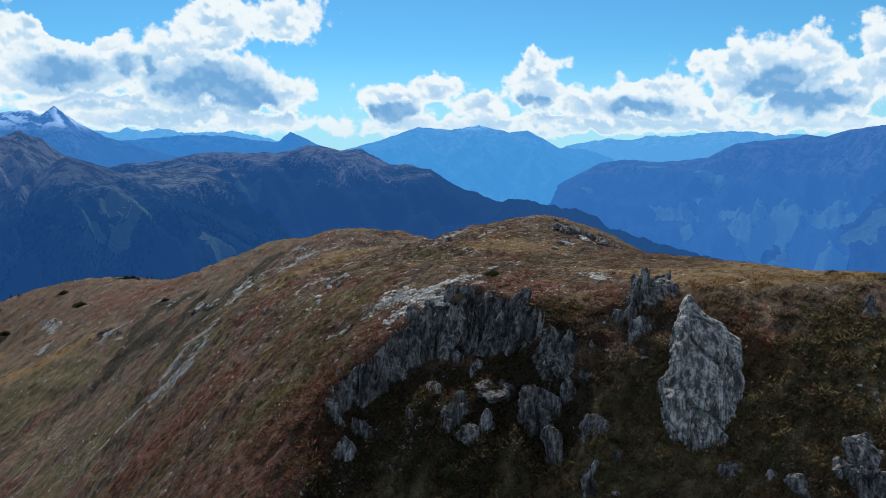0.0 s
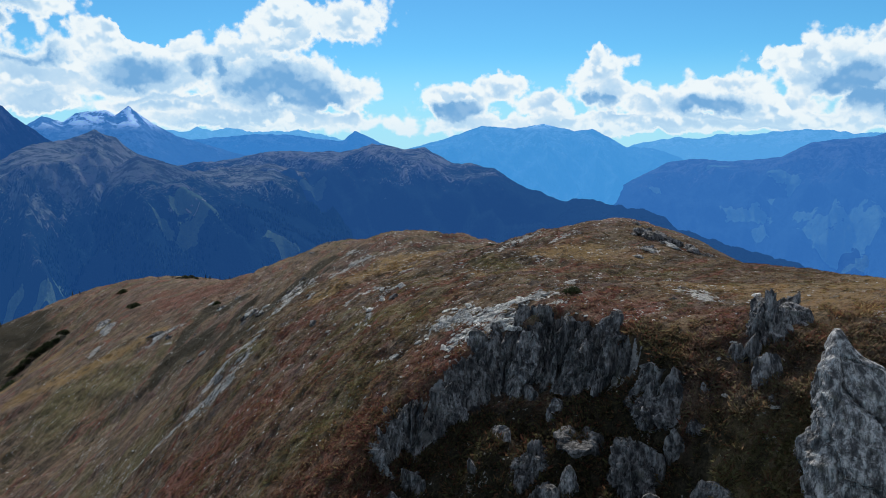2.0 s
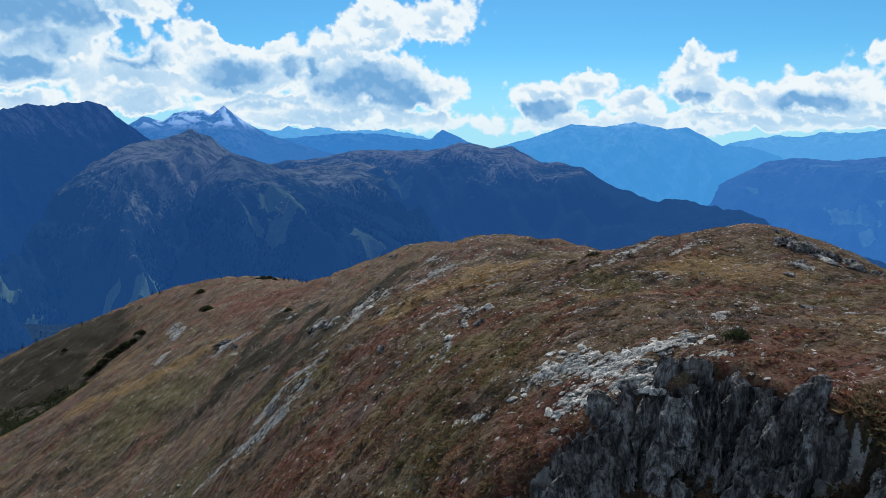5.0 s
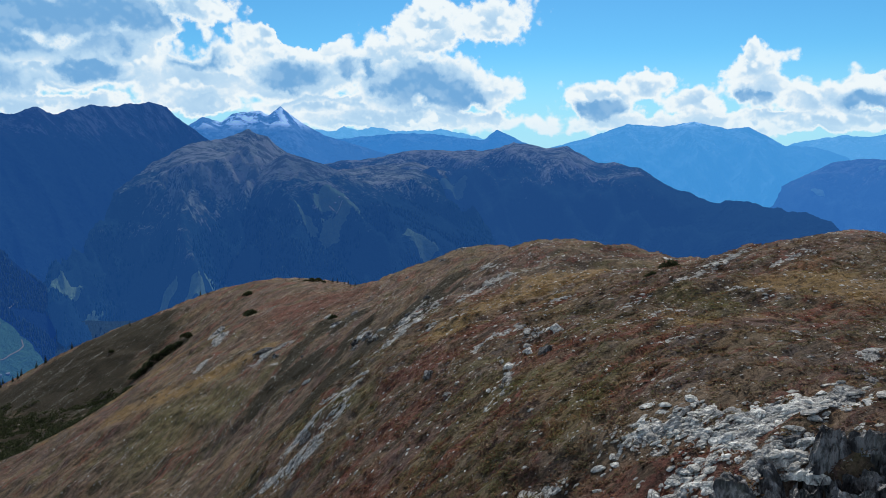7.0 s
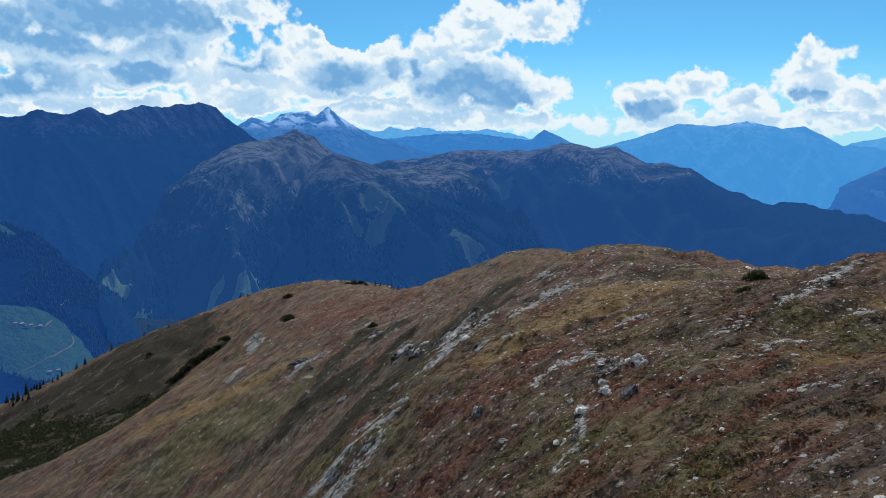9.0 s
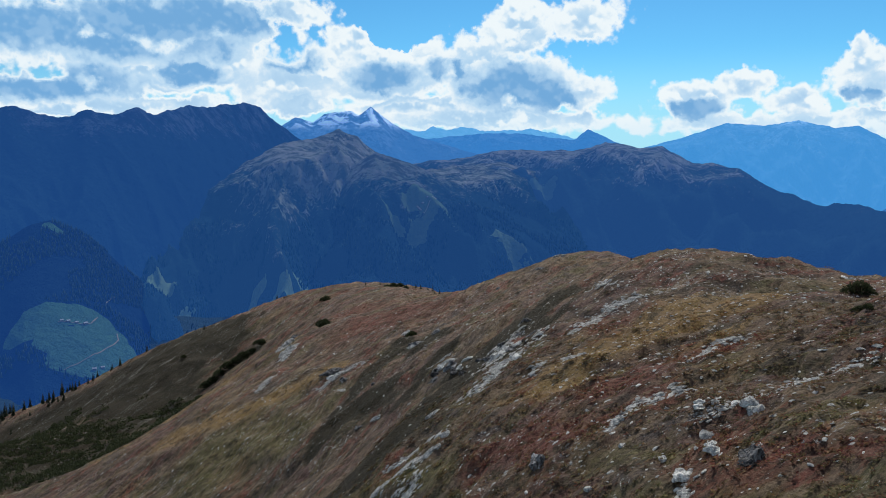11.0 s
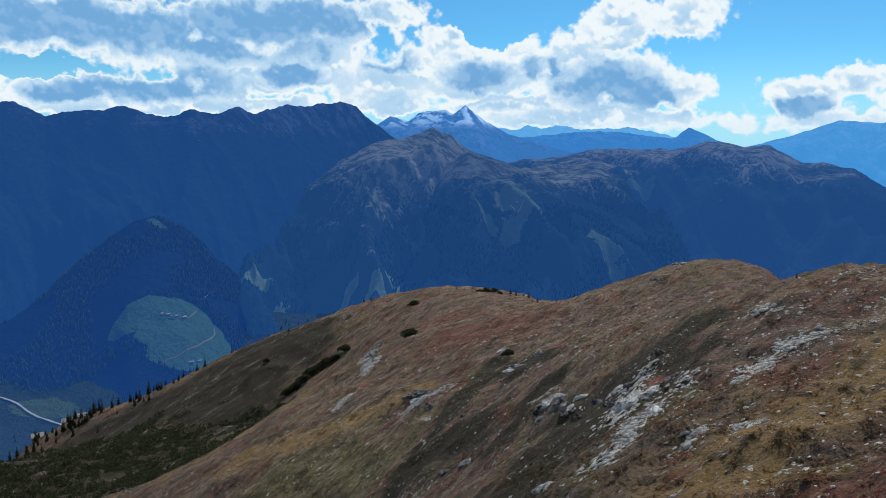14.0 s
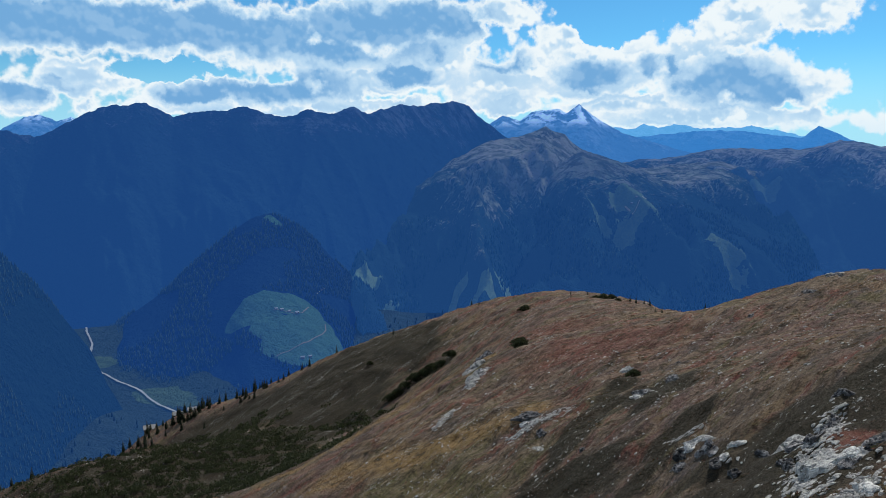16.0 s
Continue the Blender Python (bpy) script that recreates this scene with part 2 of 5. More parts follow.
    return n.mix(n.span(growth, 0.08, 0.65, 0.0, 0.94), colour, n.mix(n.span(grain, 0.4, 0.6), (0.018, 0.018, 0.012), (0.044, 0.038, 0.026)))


def heath_material():
    m, n = material("heath")
    p = where(n)
    colour = heath_colour(n, p)
    grit = n.noise(p, 2.6, 4.0, 0.7)
    stone = n.span(n.math("ADD", spread(n, "stony"), n.math("MULTIPLY", n.math("SUBTRACT", grit, 0.5), 1.6)), 0.62, 0.74)
    rock = n.mix(n.span(n.noise(p, 1.1, 6.0, 0.7), 0.35, 0.65), (0.42, 0.43, 0.45), (0.15, 0.155, 0.165))
    colour = n.mix(stone, colour, rock)
    split = n.add("ShaderNodeSeparateXYZ")
    n.put(split.inputs[0], p)
    west = n.span(split.outputs[0], -25.0, -75.0)
    # grit and small stones that lie bare between the plants, thicker in the runnels
    bare = n.math("ADD", n.noise(p, 1.7, 3.0, 0.8), n.math("MULTIPLY", n.math("SUBTRACT", fall_noise(n, n.vector("ADD", p, (71, 40, 0)), west, 0.28, 0.035, 5.0, 0.65), 0.5), 0.75))
    colour = n.mix(n.span(bare, 0.66, 0.69, 0.0, 0.9), colour, (0.36, 0.355, 0.35))
    relief = n.math("ADD", n.noise(p, 1.7, 7.0, 0.75), n.math("MULTIPLY", fall_noise(n, p, west, 0.5, 0.05, 5.0, 0.7), 1.2))
    finish(n, colour, 0.95, relief, 1.0, 0.75)
    return m


def tuft_material():
    m, n = material("heather")
    p = where(n)
    colour = heath_colour(n, p)
    chance = n.add("ShaderNodeNewGeometry").outputs["Random Per Island"]
    other = n.math("FRACT", n.math("MULTIPLY", chance, 37.7))
    colour = n.mix(n.span(other, 0.55, 0.85, 0.0, 0.5), colour, (0.10, 0.095, 0.042))
    colour = n.mix(n.span(other, 0.3, 0.1, 0.0, 0.6), colour, (0.15, 0.068, 0.042))
    tone = n.add("ShaderNodeHueSaturation")
    n.put(tone.inputs["Hue"], n.math("MULTIPLY_ADD", chance, 0.05, 0.475))
    n.put(tone.inputs["Value"], n.math("MULTIPLY_ADD", chance, 0.75, 0.95))
    n.put(tone.inputs["Color"], colour)
    finish(n, tone.outputs[0], 0.95, n.noise(p, 9.0, 4.0, 0.7), 1.0, 0.1, thin=0.45)
    return m


def rock_material(name, light, dark, lichen=(0.2, 0.21, 0.16)):
    m, n = material(name)
    p = where(n)
    tall = n.vector("MULTIPLY", p, (1.0, 1.0, 0.32))
    streak = n.noise(tall, 1.3, 8.0, 0.68)
    colour = n.mix(n.span(streak, 0.38, 0.6), dark, light)
    colour = n.mix(n.span(n.noise(n.vector("MULTIPLY", p, (1.0, 1.0, 0.18)), 3.4, 5.0, 0.7), 0.46, 0.62, 0.0, 0.7), colour, tuple(0.6 * v for v in dark))
    colour = n.mix(n.span(n.noise(p, 0.7, 6.0, 0.7), 0.55, 0.7, 0.0, 0.6), colour, lichen)
    crack = n.math("ABSOLUTE", n.math("SUBTRACT", n.noise(tall, 0.9, 4.0, 0.6), 0.5))
    colour = n.mix(n.span(crack, 0.03, 0.0, 0.0, 0.4), colour, (0.02, 0.02, 0.02))
    chance = n.add("ShaderNodeObjectInfo").outputs["Random"]
    tone = n.add("ShaderNodeHueSaturation")
    n.put(tone.inputs["Value"], n.math("MULTIPLY_ADD", chance, 0.7, 0.65))
    n.put(tone.inputs["Color"], colour)
    relief = n.math("ADD", streak, n.math("MULTIPLY", n.span(crack, 0.0, 0.06), 0.6))
    relief = n.math("ADD", relief, n.math("MULTIPLY", n.noise(p, 4.0, 6.0, 0.7), 0.5))
    finish(n, tone.outputs[0], 0.85, relief, 0.9, 0.28)
    return m


def leaf_material(name, light, dark):
    m, n = material(name)
    chance = n.add("ShaderNodeNewGeometry").outputs["Random Per Island"]
    colour = n.mix(chance, dark, light)
    colour = n.mix(n.span(n.noise(where(n), 1.5, 3.0), 0.4, 0.6), colour, dark)
    finish(n, colour, 0.8, thin=0.3)
    return m


def bark_material():
    m, n = material("bark")
    p = where(n)
    finish(n, n.mix(n.noise(p, 6.0, 5.0), (0.06, 0.045, 0.035), (0.13, 0.1, 0.08)), 0.95, n.noise(p, 14.0, 5.0), 0.8, 0.05)
    return m


def slope_material(name, wood, grass, rock, air_glow, rock_from=-40.0, snow_from=None, fields=(), field=(0.15, 0.19, 0.085), ragged=0.8):
    """A far slope: woods below, pasture and bare rock above, all under one even blue glow that imitates haze."""
    m, n = material(name)
    p = where(n)
    split = n.add("ShaderNodeSeparateXYZ")
    n.put(split.inputs[0], p)
    up = n.math("MULTIPLY_ADD", n.math("SUBTRACT", n.noise(p, 0.004, 6.0, 0.6), 0.5), 320.0, split.outputs[2])
    tall = n.vector("MULTIPLY", p, (1, 1, 0.4))
    open_land = n.mix(n.span(n.noise(p, 0.014, 7.0, 0.7), 0.44, 0.56), grass, rock)
    open_land = n.mix(n.span(up, rock_from - 60, rock_from + 80, 0.0, 0.6), open_land, rock)
    open_land = n.mix(n.span(n.noise(tall, 0.022, 7.0, 0.72), 0.46, 0.56, 0.0, 0.85), open_land, tuple(0.3 * v for v in grass))
    # woods: thick low down, breaking into single trees towards the tree line
    dense = n.span(up, rock_from + 110, rock_from - 150, 0.22, 0.88)
    trees = n.math("ADD", n.math("MULTIPLY", n.noise(tall, 0.1, 4.0, 0.8), 0.6), n.math("MULTIPLY", n.noise(p, 0.009, 6.0, 0.65), 0.4))
    wooded = n.span(n.math("ADD", trees, n.math("MULTIPLY", dense, 0.36)), 0.62, 0.68)
    colour = n.mix(wooded, open_land, wood)
    if fields:
        mask, fray = None, n.math("MULTIPLY", n.math("SUBTRACT", n.noise(p, 0.016, 6.0, 0.6), 0.5), ragged * 2.2)
        for x, y, rx, ry in fields:
            off = n.vector("MULTIPLY", n.vector("SUBTRACT", p, (x, y, 0)), (1 / rx, 1 / ry, 0))
            this = n.math("SUBTRACT", 1.0, n.vector("LENGTH", off))
            mask = this if mask is None else n.math("MAXIMUM", mask, this)
        mown = n.mix(n.noise(p, 0.05, 5.0, 0.6), field, tuple(0.72 * v for v in field))
        colour = n.mix(n.span(n.math("ADD", mask, fray), 0.02, 0.07), colour, mown)
    if snow_from is not None:
        white = n.math("MULTIPLY", n.span(split.outputs[2], snow_from, snow_from + 60), n.span(n.noise(p, 0.012, 5.0, 0.6), 0.46, 0.56))
        colour = n.mix(white, colour, (0.8, 0.82, 0.85))
    # haze put into the material: base colour shifted towards blue, plus blue glow
    finish(n, n.vector("MULTIPLY", colour, (0.74, 0.88, 1.02)), 1.0, n.noise(p, 0.03, 7.0, 0.72), 1.0, 26.0, air_glow)
    return m


HEATH, TUFT = heath_material(), tuft_material()
CRAG = rock_material("grey_crag_rock", (0.29, 0.29, 0.305), (0.045, 0.047, 0.055), (0.10, 0.105, 0.085))
TOWER_ROCK = rock_material("grey_tower_rock", (0.46, 0.46, 0.475), (0.085, 0.087, 0.095), (0.15, 0.16, 0.13))
PALE_ROCK = rock_material("pale_slate", (0.66, 0.66, 0.65), (0.38, 0.39, 0.40), (0.36, 0.38, 0.32))
PINE, FIR, BARK = leaf_material("dwarf_pine", (0.08, 0.088, 0.042), (0.032, 0.042, 0.022)), leaf_material("fir_needles", (0.04, 0.055, 0.03), (0.014, 0.022, 0.013)), bark_material()


# ---- the ground ----
def lattice(x, y, seed):
    """Smooth noise from -1 to 1 on a unit lattice."""
    xi, yi = np.floor(x).astype(np.int64), np.floor(y).astype(np.int64)
    fx, fy = x - xi, y - yi

    def corner(i, j):
        h = (i * 374761393 + j * 668265263 + seed * 974634777) & 0xFFFFFFFF
        h = ((h ^ (h >> 13)) * 1274126177) & 0xFFFFFFFF
        a = ((h ^ (h >> 16)) & 0xFFFF) / 65536 * 2 * np.pi
        return np.cos(a) * (x - i) + np.sin(a) * (y - j)

    u, v = fx ** 3 * (fx * (fx * 6 - 15) + 10), fy ** 3 * (fy * (fy * 6 - 15) + 10)
    a = corner(xi, yi) * (1 - u) + corner(xi + 1, yi) * u
    b = corner(xi, yi + 1) * (1 - u) + corner(xi + 1, yi + 1) * u
    return (a * (1 - v) + b * v) * 1.5


def fractal(x, y, size, octaves=5, rough=0.5, seed=0, ridged=False):
    total, amp = 0.0, 1.0
    for k in range(octaves):
        v = lattice(x / size, y / size, seed + k)
        total = total + amp * ((1 - 2 * np.abs(v)) if ridged else v)
        amp, size = amp * rough, size / 2.03
    return total


def hinge(v, w):
    return w * np.logaddexp(0, v / w)


def step(v):
    return 1 / (1 + np.exp(-np.clip(v, -40, 40)))


# broad swells of the hill on a 55 m lattice, in metres
RELIEF = [
    [-0, -0, -0, 1.1, -11.7, -3.9, 3.1, -21.8, -1.9],
    [0, -0, 0.3, 9.5, 14.7, -14.8, -5, 7.2, 0.9],
    [0, 0, 0.3, 3.7, -6.6, 0.5, 3, -13.6, 0.3],
    [0, 0, 1.8, -0.6, -8.5, -18.6, -11.3, 8.6, 1.2],
    [-0.3, -2.9, 3, -0.6, -1, 7, -0.3, -30.6, -14.8],
    [-1.8, -18.4, -10.8, 0.2, -3.6, -9.2, -28.6, -11.5, -4.1],
    [-10.8, 0, 6.5, 12.4, -14.7, 10.4, -0.5, -0.1, -0.1],
    [-11.4, 7, -0.8, 1.1, -10.2, -13.7, -5.3, -0.2, -0],
    [13.4, 1.3, 0.9, 2.6, -1.4, -1.3, -0.5, -0, -0],
    [2.7, 3.7, 2.9, -1.5, -0.2, 0, 0, -0, -0],
]

# smaller knobs and hollows near the brow and the summit
KNOBS = [
    [1.6, -0.4, -1.2, 3.7, 1.6, 0.1],
    [4, 2.1, 2.8, -1, -2.8, 6.6],
    [6.7, 1.9, -0.8, -0.3, 0.8, -10.6],
    [-0.5, -1.5, -2.9, -2.5, 3.8, 6.4],
    [0.9, -0.9, -0.3, 1.5, -5.9, 2.6],
]

KNOB_X, KNOB_Y = np.arange(-50, 51, 25.0), np.arange(95, 221, 25.0)
SWELL_X, SWELL_Y = np.arange(-380, 121, 55.0), np.arange(70, 511, 55.0)


def hill(x, y):
    """Height of the smooth hill: a crest line with its flanks, a steep south brow and the swells."""
    left = np.interp(y, [40, 100, 170, 215, 260, 310, 345, 433, 560], [14, 10, 6, 12, -30, -62, -72, -150, -240]) - x
    z = -21 - 0.42 * hinge(left, 12) - 0.10 * hinge(-left, 12)
    back = np.interp(x, [-480, -300, -215, -160, -70, -20, 30, 70, 140], [395, 410, 425, 450, 375, 290, 235, 205, 180])
    z = z - 0.7 * hinge(y - back, 14) - 0.35 * hinge(x - 70, 15) - 0.35 * hinge(-x - 370, 20)
    z = z - 0.62 * hinge(94.5 - y, 2.0) * step((x + 13) / 3.5)
    for gx, row in zip(SWELL_X, RELIEF):
        ex = np.exp(-((x - gx) ** 2) / 3200)
        for gy, amp in zip(SWELL_Y, row):
            if amp:
                z = z + amp * ex * np.exp(-((y - gy) ** 2) / 3200)
    for gx, row in zip(KNOB_X, KNOBS):
        ex = np.exp(-((x - gx) ** 2) / 722)
        for gy, amp in zip(KNOB_Y, row):
            z = z + amp * ex * np.exp(-((y - gy) ** 2) / 722)
    return z


# where loose stone lies: width and line; patches of plants and of painted shade: middle and half sizes
STONE_BANDS = [
    (3.0, [(-9.5, 113.3), (-6.4, 113.6), (-3.1, 112.1), (0.0, 111.5), (3.1, 112.8)]),
    (2.2, [(-6.2, 106.2), (-3.6, 109.1), (-2.0, 109.9)]),
    (1.5, [(-2.5, 105.0), (-0.7, 106.4), (1.0, 108.0)]),
    (2.6, [(-52.4, 195.1), (-53.7, 206.8), (-54.2, 217.7)]),
    (3.0, [(-51.8, 184.1), (-49.7, 186.5), (-48.5, 193.7), (-46.1, 199.3)]),
    (1.4, [(-43.3, 183.4), (-41.9, 186.2)]),
    (2.4, [(-112.4, 254.2), (-107.0, 254.9), (-102.9, 259.2)]),
    (2.4, [(-145.0, 290.4), (-147.0, 300.0)]),
    (1.8, [(-138.6, 266.4), (-139.0, 276.3)]),
    (2.0, [(-40.4, 196.5), (-38.5, 202.0), (-36.4, 205.1), (-33.7, 207.1)]),
    (1.6, [(-42.5, 222.0), (-38.2, 218.9)]),
    (1.6, [(-74.1, 230.0), (-70.8, 230.4)]),
    (1.0, [(-64.7, 217.3), (-62.9, 218.9)]),
    (1.0, [(-39.0, 184.1), (-37.4, 185.0)]),
]
STONE_BANDS_FAR = [
    (1.5, [(-29.5, 156.8), (-27.6, 159.6), (-24.9, 163.7)]),
    (1.0, [(-24.1, 170.4), (-22.4, 177.4), (-19.1, 180.7)]),
    (1.2, [(-57.5, 174.2), (-53.8, 176.2), (-50.1, 176.5)]),
    (1.0, [(-22.3, 153.6), (-20.7, 154.7)]),
    (1.2, [(-17.2, 157.0), (-14.6, 163.0), (-8.9, 165.2)]),
    (1.5, [(-4.6, 172.3), (0.3, 180.0), (6.0, 191.6)]),
    (1.3, [(2.1, 166.4), (5.5, 159.4)]),
    (0.9, [(-7.1, 137.8), (-4.9, 136.6)]),
    (0.9, [(-8.2, 150.7), (-5.1, 153.3)]),
    (2.0, [(-55.0, 154.5), (-54.2, 162.2), (-51.4, 166.0)]),
    (1.4, [(-16.6, 112.9), (-13.4, 112.1)]),
    (0.8, [(-23.1, 136.3), (-22.6, 144.9)]),
    (1.2, [(8.3, 178.7), (13.6, 184.7)]),
]
STONE_BANDS_NEAR = [
    (1.4, [(2.5, 107.3), (6.1, 107.2)]),
    (1.3, [(7.7, 127.1), (12.6, 133.0)]),
    (1.9, [(21.2, 123.4), (22.0, 113.6), (23.4, 109.1)]),
    (1.8, [(-69.9, 156.8), (-59.5, 159.4), (-52.0, 157.4), (-50.2, 166.3)]),
    (1.6, [(-49.8, 169.8), (-53.3, 168.8), (-56.3, 166.6), (-58.9, 165.2)]),
]
# strips of one kind of growth down the slope: half width and line
DARK_STRIPS = [(3.2, [(-59.8, 192.0), (-59.8, 202.3), (-59.1, 210.5), (-55.5, 219.0), (-48.5, 226.3)]), (3.0, [(-95.3, 233.7), (-94.3, 244.4), (-97.3, 268.7)]), (1.6, [(-50.4, 214.9), (-46.3, 204.3)]), (2.6, [(-76.0, 222.0), (-73.0, 236.0)]), (2.2, [(-62.0, 176.0), (-60.5, 190.0)])]
GOLD_STRIPS = [(2.6, [(-38.3, 170.8), (-35.7, 176.1), (-32.0, 184.2), (-26.3, 189.1), (-20.2, 196.2), (-12.3, 214.8)]), (2.0, [(-26.2, 169.7), (-23.4, 178.4), (-20.0, 183.6)]), (7.0, [(-155.6, 253.7), (-130.9, 254.7), (-113.9, 262.7)]), (9.0, [(-190.0, 270.0), (-170.0, 300.0), (-165.0, 330.0)])]
RED_STRIPS = [(2.6, [(-41.3, 162.4), (-32.2, 157.2), (-26.4, 161.6)]), (2.4, [(-18.7, 141.1), (-15.8, 143.2)]), (2.4, [(-37.3, 194.1), (-33.2, 199.9)]), (3.0, [(-44.0, 140.0), (-34.0, 148.0)])]
GREEN_STRIPS = [(2.4, [(-29.4, 152.6), (-22.9, 148.8), (-18.6, 139.3), (-16.5, 131.9)]), (3.0, [(-62.7, 172.8), (-47.5, 164.0)]), (3.0, [(-4.6, 164.6), (0.5, 152.9)]), (4.0, [(-105.0, 228.0), (-118.0, 244.0)])]
GOLD = [(34.1, 130.1, 16, 7), (45.4, 127.8, 16, 7), (44.5, 97.6, 18, 9), (51.9, 95.7, 14, 8), (-2.9, 147.4, 5, 4), (-22.7, 200.8, 9, 7), (-29.7, 192.6, 7, 6), (-34.1, 182.5, 6, 5), (-39.8, 174.3, 5, 5), (14.1, 167.9, 10, 10)]
RED = [(-116.5, 304.0, 22, 16), (-156.5, 353.7, 20, 16), (-22.1, 177.8, 7, 4), (-27.2, 173.3, 7, 4), (-32.3, 168.6, 6, 5), (-46.4, 130.5, 16, 10), (-23.3, 94.8, 12, 8), (-15.6, 95.2, 6, 7), (-6.9, 102.0, 5, 6), (-34.6, 167.5, 6, 5), (-34.9, 158.2, 6, 5), (-20.0, 145.1, 4, 4), (-6.4, 109.5, 6, 4), (11.1, 105.3, 8, 5), (22.7, 103.5, 7, 4)]
GREEN = [(45.0, 80.0, 24, 12), (20.0, 78.0, 16, 10), (0.0, 82.0, 12, 8), (-15.2, 121.4, 5, 8), (-23.9, 104.3, 9, 7), (-82.0, 162.0, 18, 14), (-20.6, 138.3, 4, 4), (-16.0, 120.5, 6, 6), (-124.1, 235.0, 22, 18), (43.2, 79.2, 5, 4), (-37.1, 173.1, 5, 5)]
# dark scrub, plus shade painted below the cliff (first three) and farther west
SCRUB_AND_SHADE = [(1.0, 93.0, 14, 7), (9.0, 88.0, 8, 6), (-8.0, 90.0, 8, 6), (-59.2, 199.3, 9, 7), (-58.9, 218.0, 6, 7), (-51.2, 221.0, 5, 7), (-88.7, 229.6, 8, 8), (-276.2, 370.9, 30, 22), (-298.8, 365.6, 34, 26), (-331.9, 360.7, 36, 26), (-275.4, 292.1, 36, 26), (-265.0, 394.9, 26, 18), (-277.2, 386.1, 26, 18), (-265.7, 321.5, 30, 20), (-249.4, 286.6, 30, 20), (-274.0, 270.1, 40, 26), (-250.3, 400.2, 20, 14), (-86.9, 254.6, 8, 7), (-62.8, 184.2, 9, 7), (-61.7, 205.9, 7, 8)]
BOULDERS = [(-18.5, 152.9, 1.7), (-21.6, 150.1, 1.2), (-21.1, 146.9, 1.2), (-22.8, 144.8, 1.3), (-27.8, 153.1, 0.8), (-29.5, 148.4, 0.8), (-30.1, 146.3, 1.2), (-24.5, 149.3, 0.9), (-24.3, 140.9, 0.8), (-21.1, 134.1, 0.8), (-22.4, 155.8, 1.0), (-14.1, 160.6, 1.4), (-43.1, 153.2, 0.7), (-22.2, 137.7, 0.6), (-22.4, 155.0, 1.1), (-21.3, 155.6, 0.8), (-22.7, 174.7, 0.6), (-23.9, 172.6, 0.6), (-21.1, 161.6, 0.5), (-19.2, 178.3, 1.0), (-19.7, 155.1, 0.9), (-25.2, 159.6, 0.6), (-18.8, 154.0, 1.4), (-21.2, 148.2, 1.2), (-23.0, 145.5, 0.9), (4.5, 138.2, 0.9), (-10.2, 111.6, 0.7), (-15.4, 119.0, 0.5), (33.5, 84.2, 0.5), (43.2, 86.4, 0.7)]
BOULDERS_MORE = [(45.8, 82.7, 0.8), (18.9, 89.6, 0.9), (22.7, 87.9, 1.1), (8.6, 99.7, 0.5), (15.8, 101.6, 0.5), (17.6, 77.3, 1.0), (6.9, 80.2, 0.9), (29.9, 78.8, 0.9), (43.6, 81.2, 0.6)]
SHRUBS = [(7.0, 110.7, 2.5), (-4.3, 218.5, 4.6), (-145.5, 316.2, 5.5), (-8.4, 185.1, 1.7), (-7.8, 183.1, 1.6), (-226.2, 359.6, 6.9), (-225.0, 362.6, 7.0), (-223.5, 365.2, 7.0), (-222.1, 368.4, 7.0), (-220.0, 371.4, 7.0), (-217.8, 374.5, 7.0), (-215.1, 377.1, 7.0), (-212.6, 379.6, 7.0), (-174.3, 426.8, 4.2), (-170.5, 425.3, 4.6), (-167.6, 426.5, 4.6), (-163.8, 424.3, 3.2), (-254.7, 380.9, 3.4), (-196.7, 409.0, 5.9), (1.0, 84.7, 3.2), (17.9, 80.7, 1.6), (-96.7, 273.8, 3.7), (-150.0, 324.1, 5.6), (52.0, 105.2, 2.0)]
SMALL_CONIFERS = [(-158.7, 423.7, 2.7), (-156.8, 424.9, 3.2), (-157.9, 436.5, 2.8), (-157.2, 440.9, 3.8), (-130.3, 374.8, 2.4), (-126.1, 369.0, 2.2), (-163.6, 424.4, 2.3), (-187.3, 430.2, 1.9), (-180.4, 431.8, 1.9), (-109.9, 358.8, 2.0), (-234.3, 427.0, 3.0), (-228.4, 423.9, 2.5), (-37.9, 231.7, 0.9)]
OUTCROPS = [(-55.5, 212.2, 2.9, 2.1), (-48.4, 194.9, 1.6, 1.4), (-111.1, 258.1, 3.1, 1.6), (-147.4, 297.9, 2.3, 3.3), (-47.4, 203.1, 1.9, 1.6), (-87.9, 254.0, 1.7, 1.1), (-70.6, 225.0, 1.7, 0.8), (-64.4, 218.4, 1.1, 0.8), (-86.0, 222.1, 2.0, 0.8), (-50.4, 173.6, 1.3, 0.6), (-88.8, 256.0, 1.8, 1.3), (-70.4, 225.4, 2.5, 1.3), (-70.7, 222.5, 1.8, 0.9), (-63.9, 220.6, 1.4, 0.8), (-57.0, 213.8, 1.8, 2.5), (-50.3, 202.6, 2.3, 1.6), (-112.0, 259.6, 3.5, 1.7), (-101.9, 244.5, 1.9, 1.0), (-154.2, 306.8, 2.4, 4.0), (-73.3, 337.3, 4.6, 0.9), (-74.4, 318.6, 4.6, 1.1)]
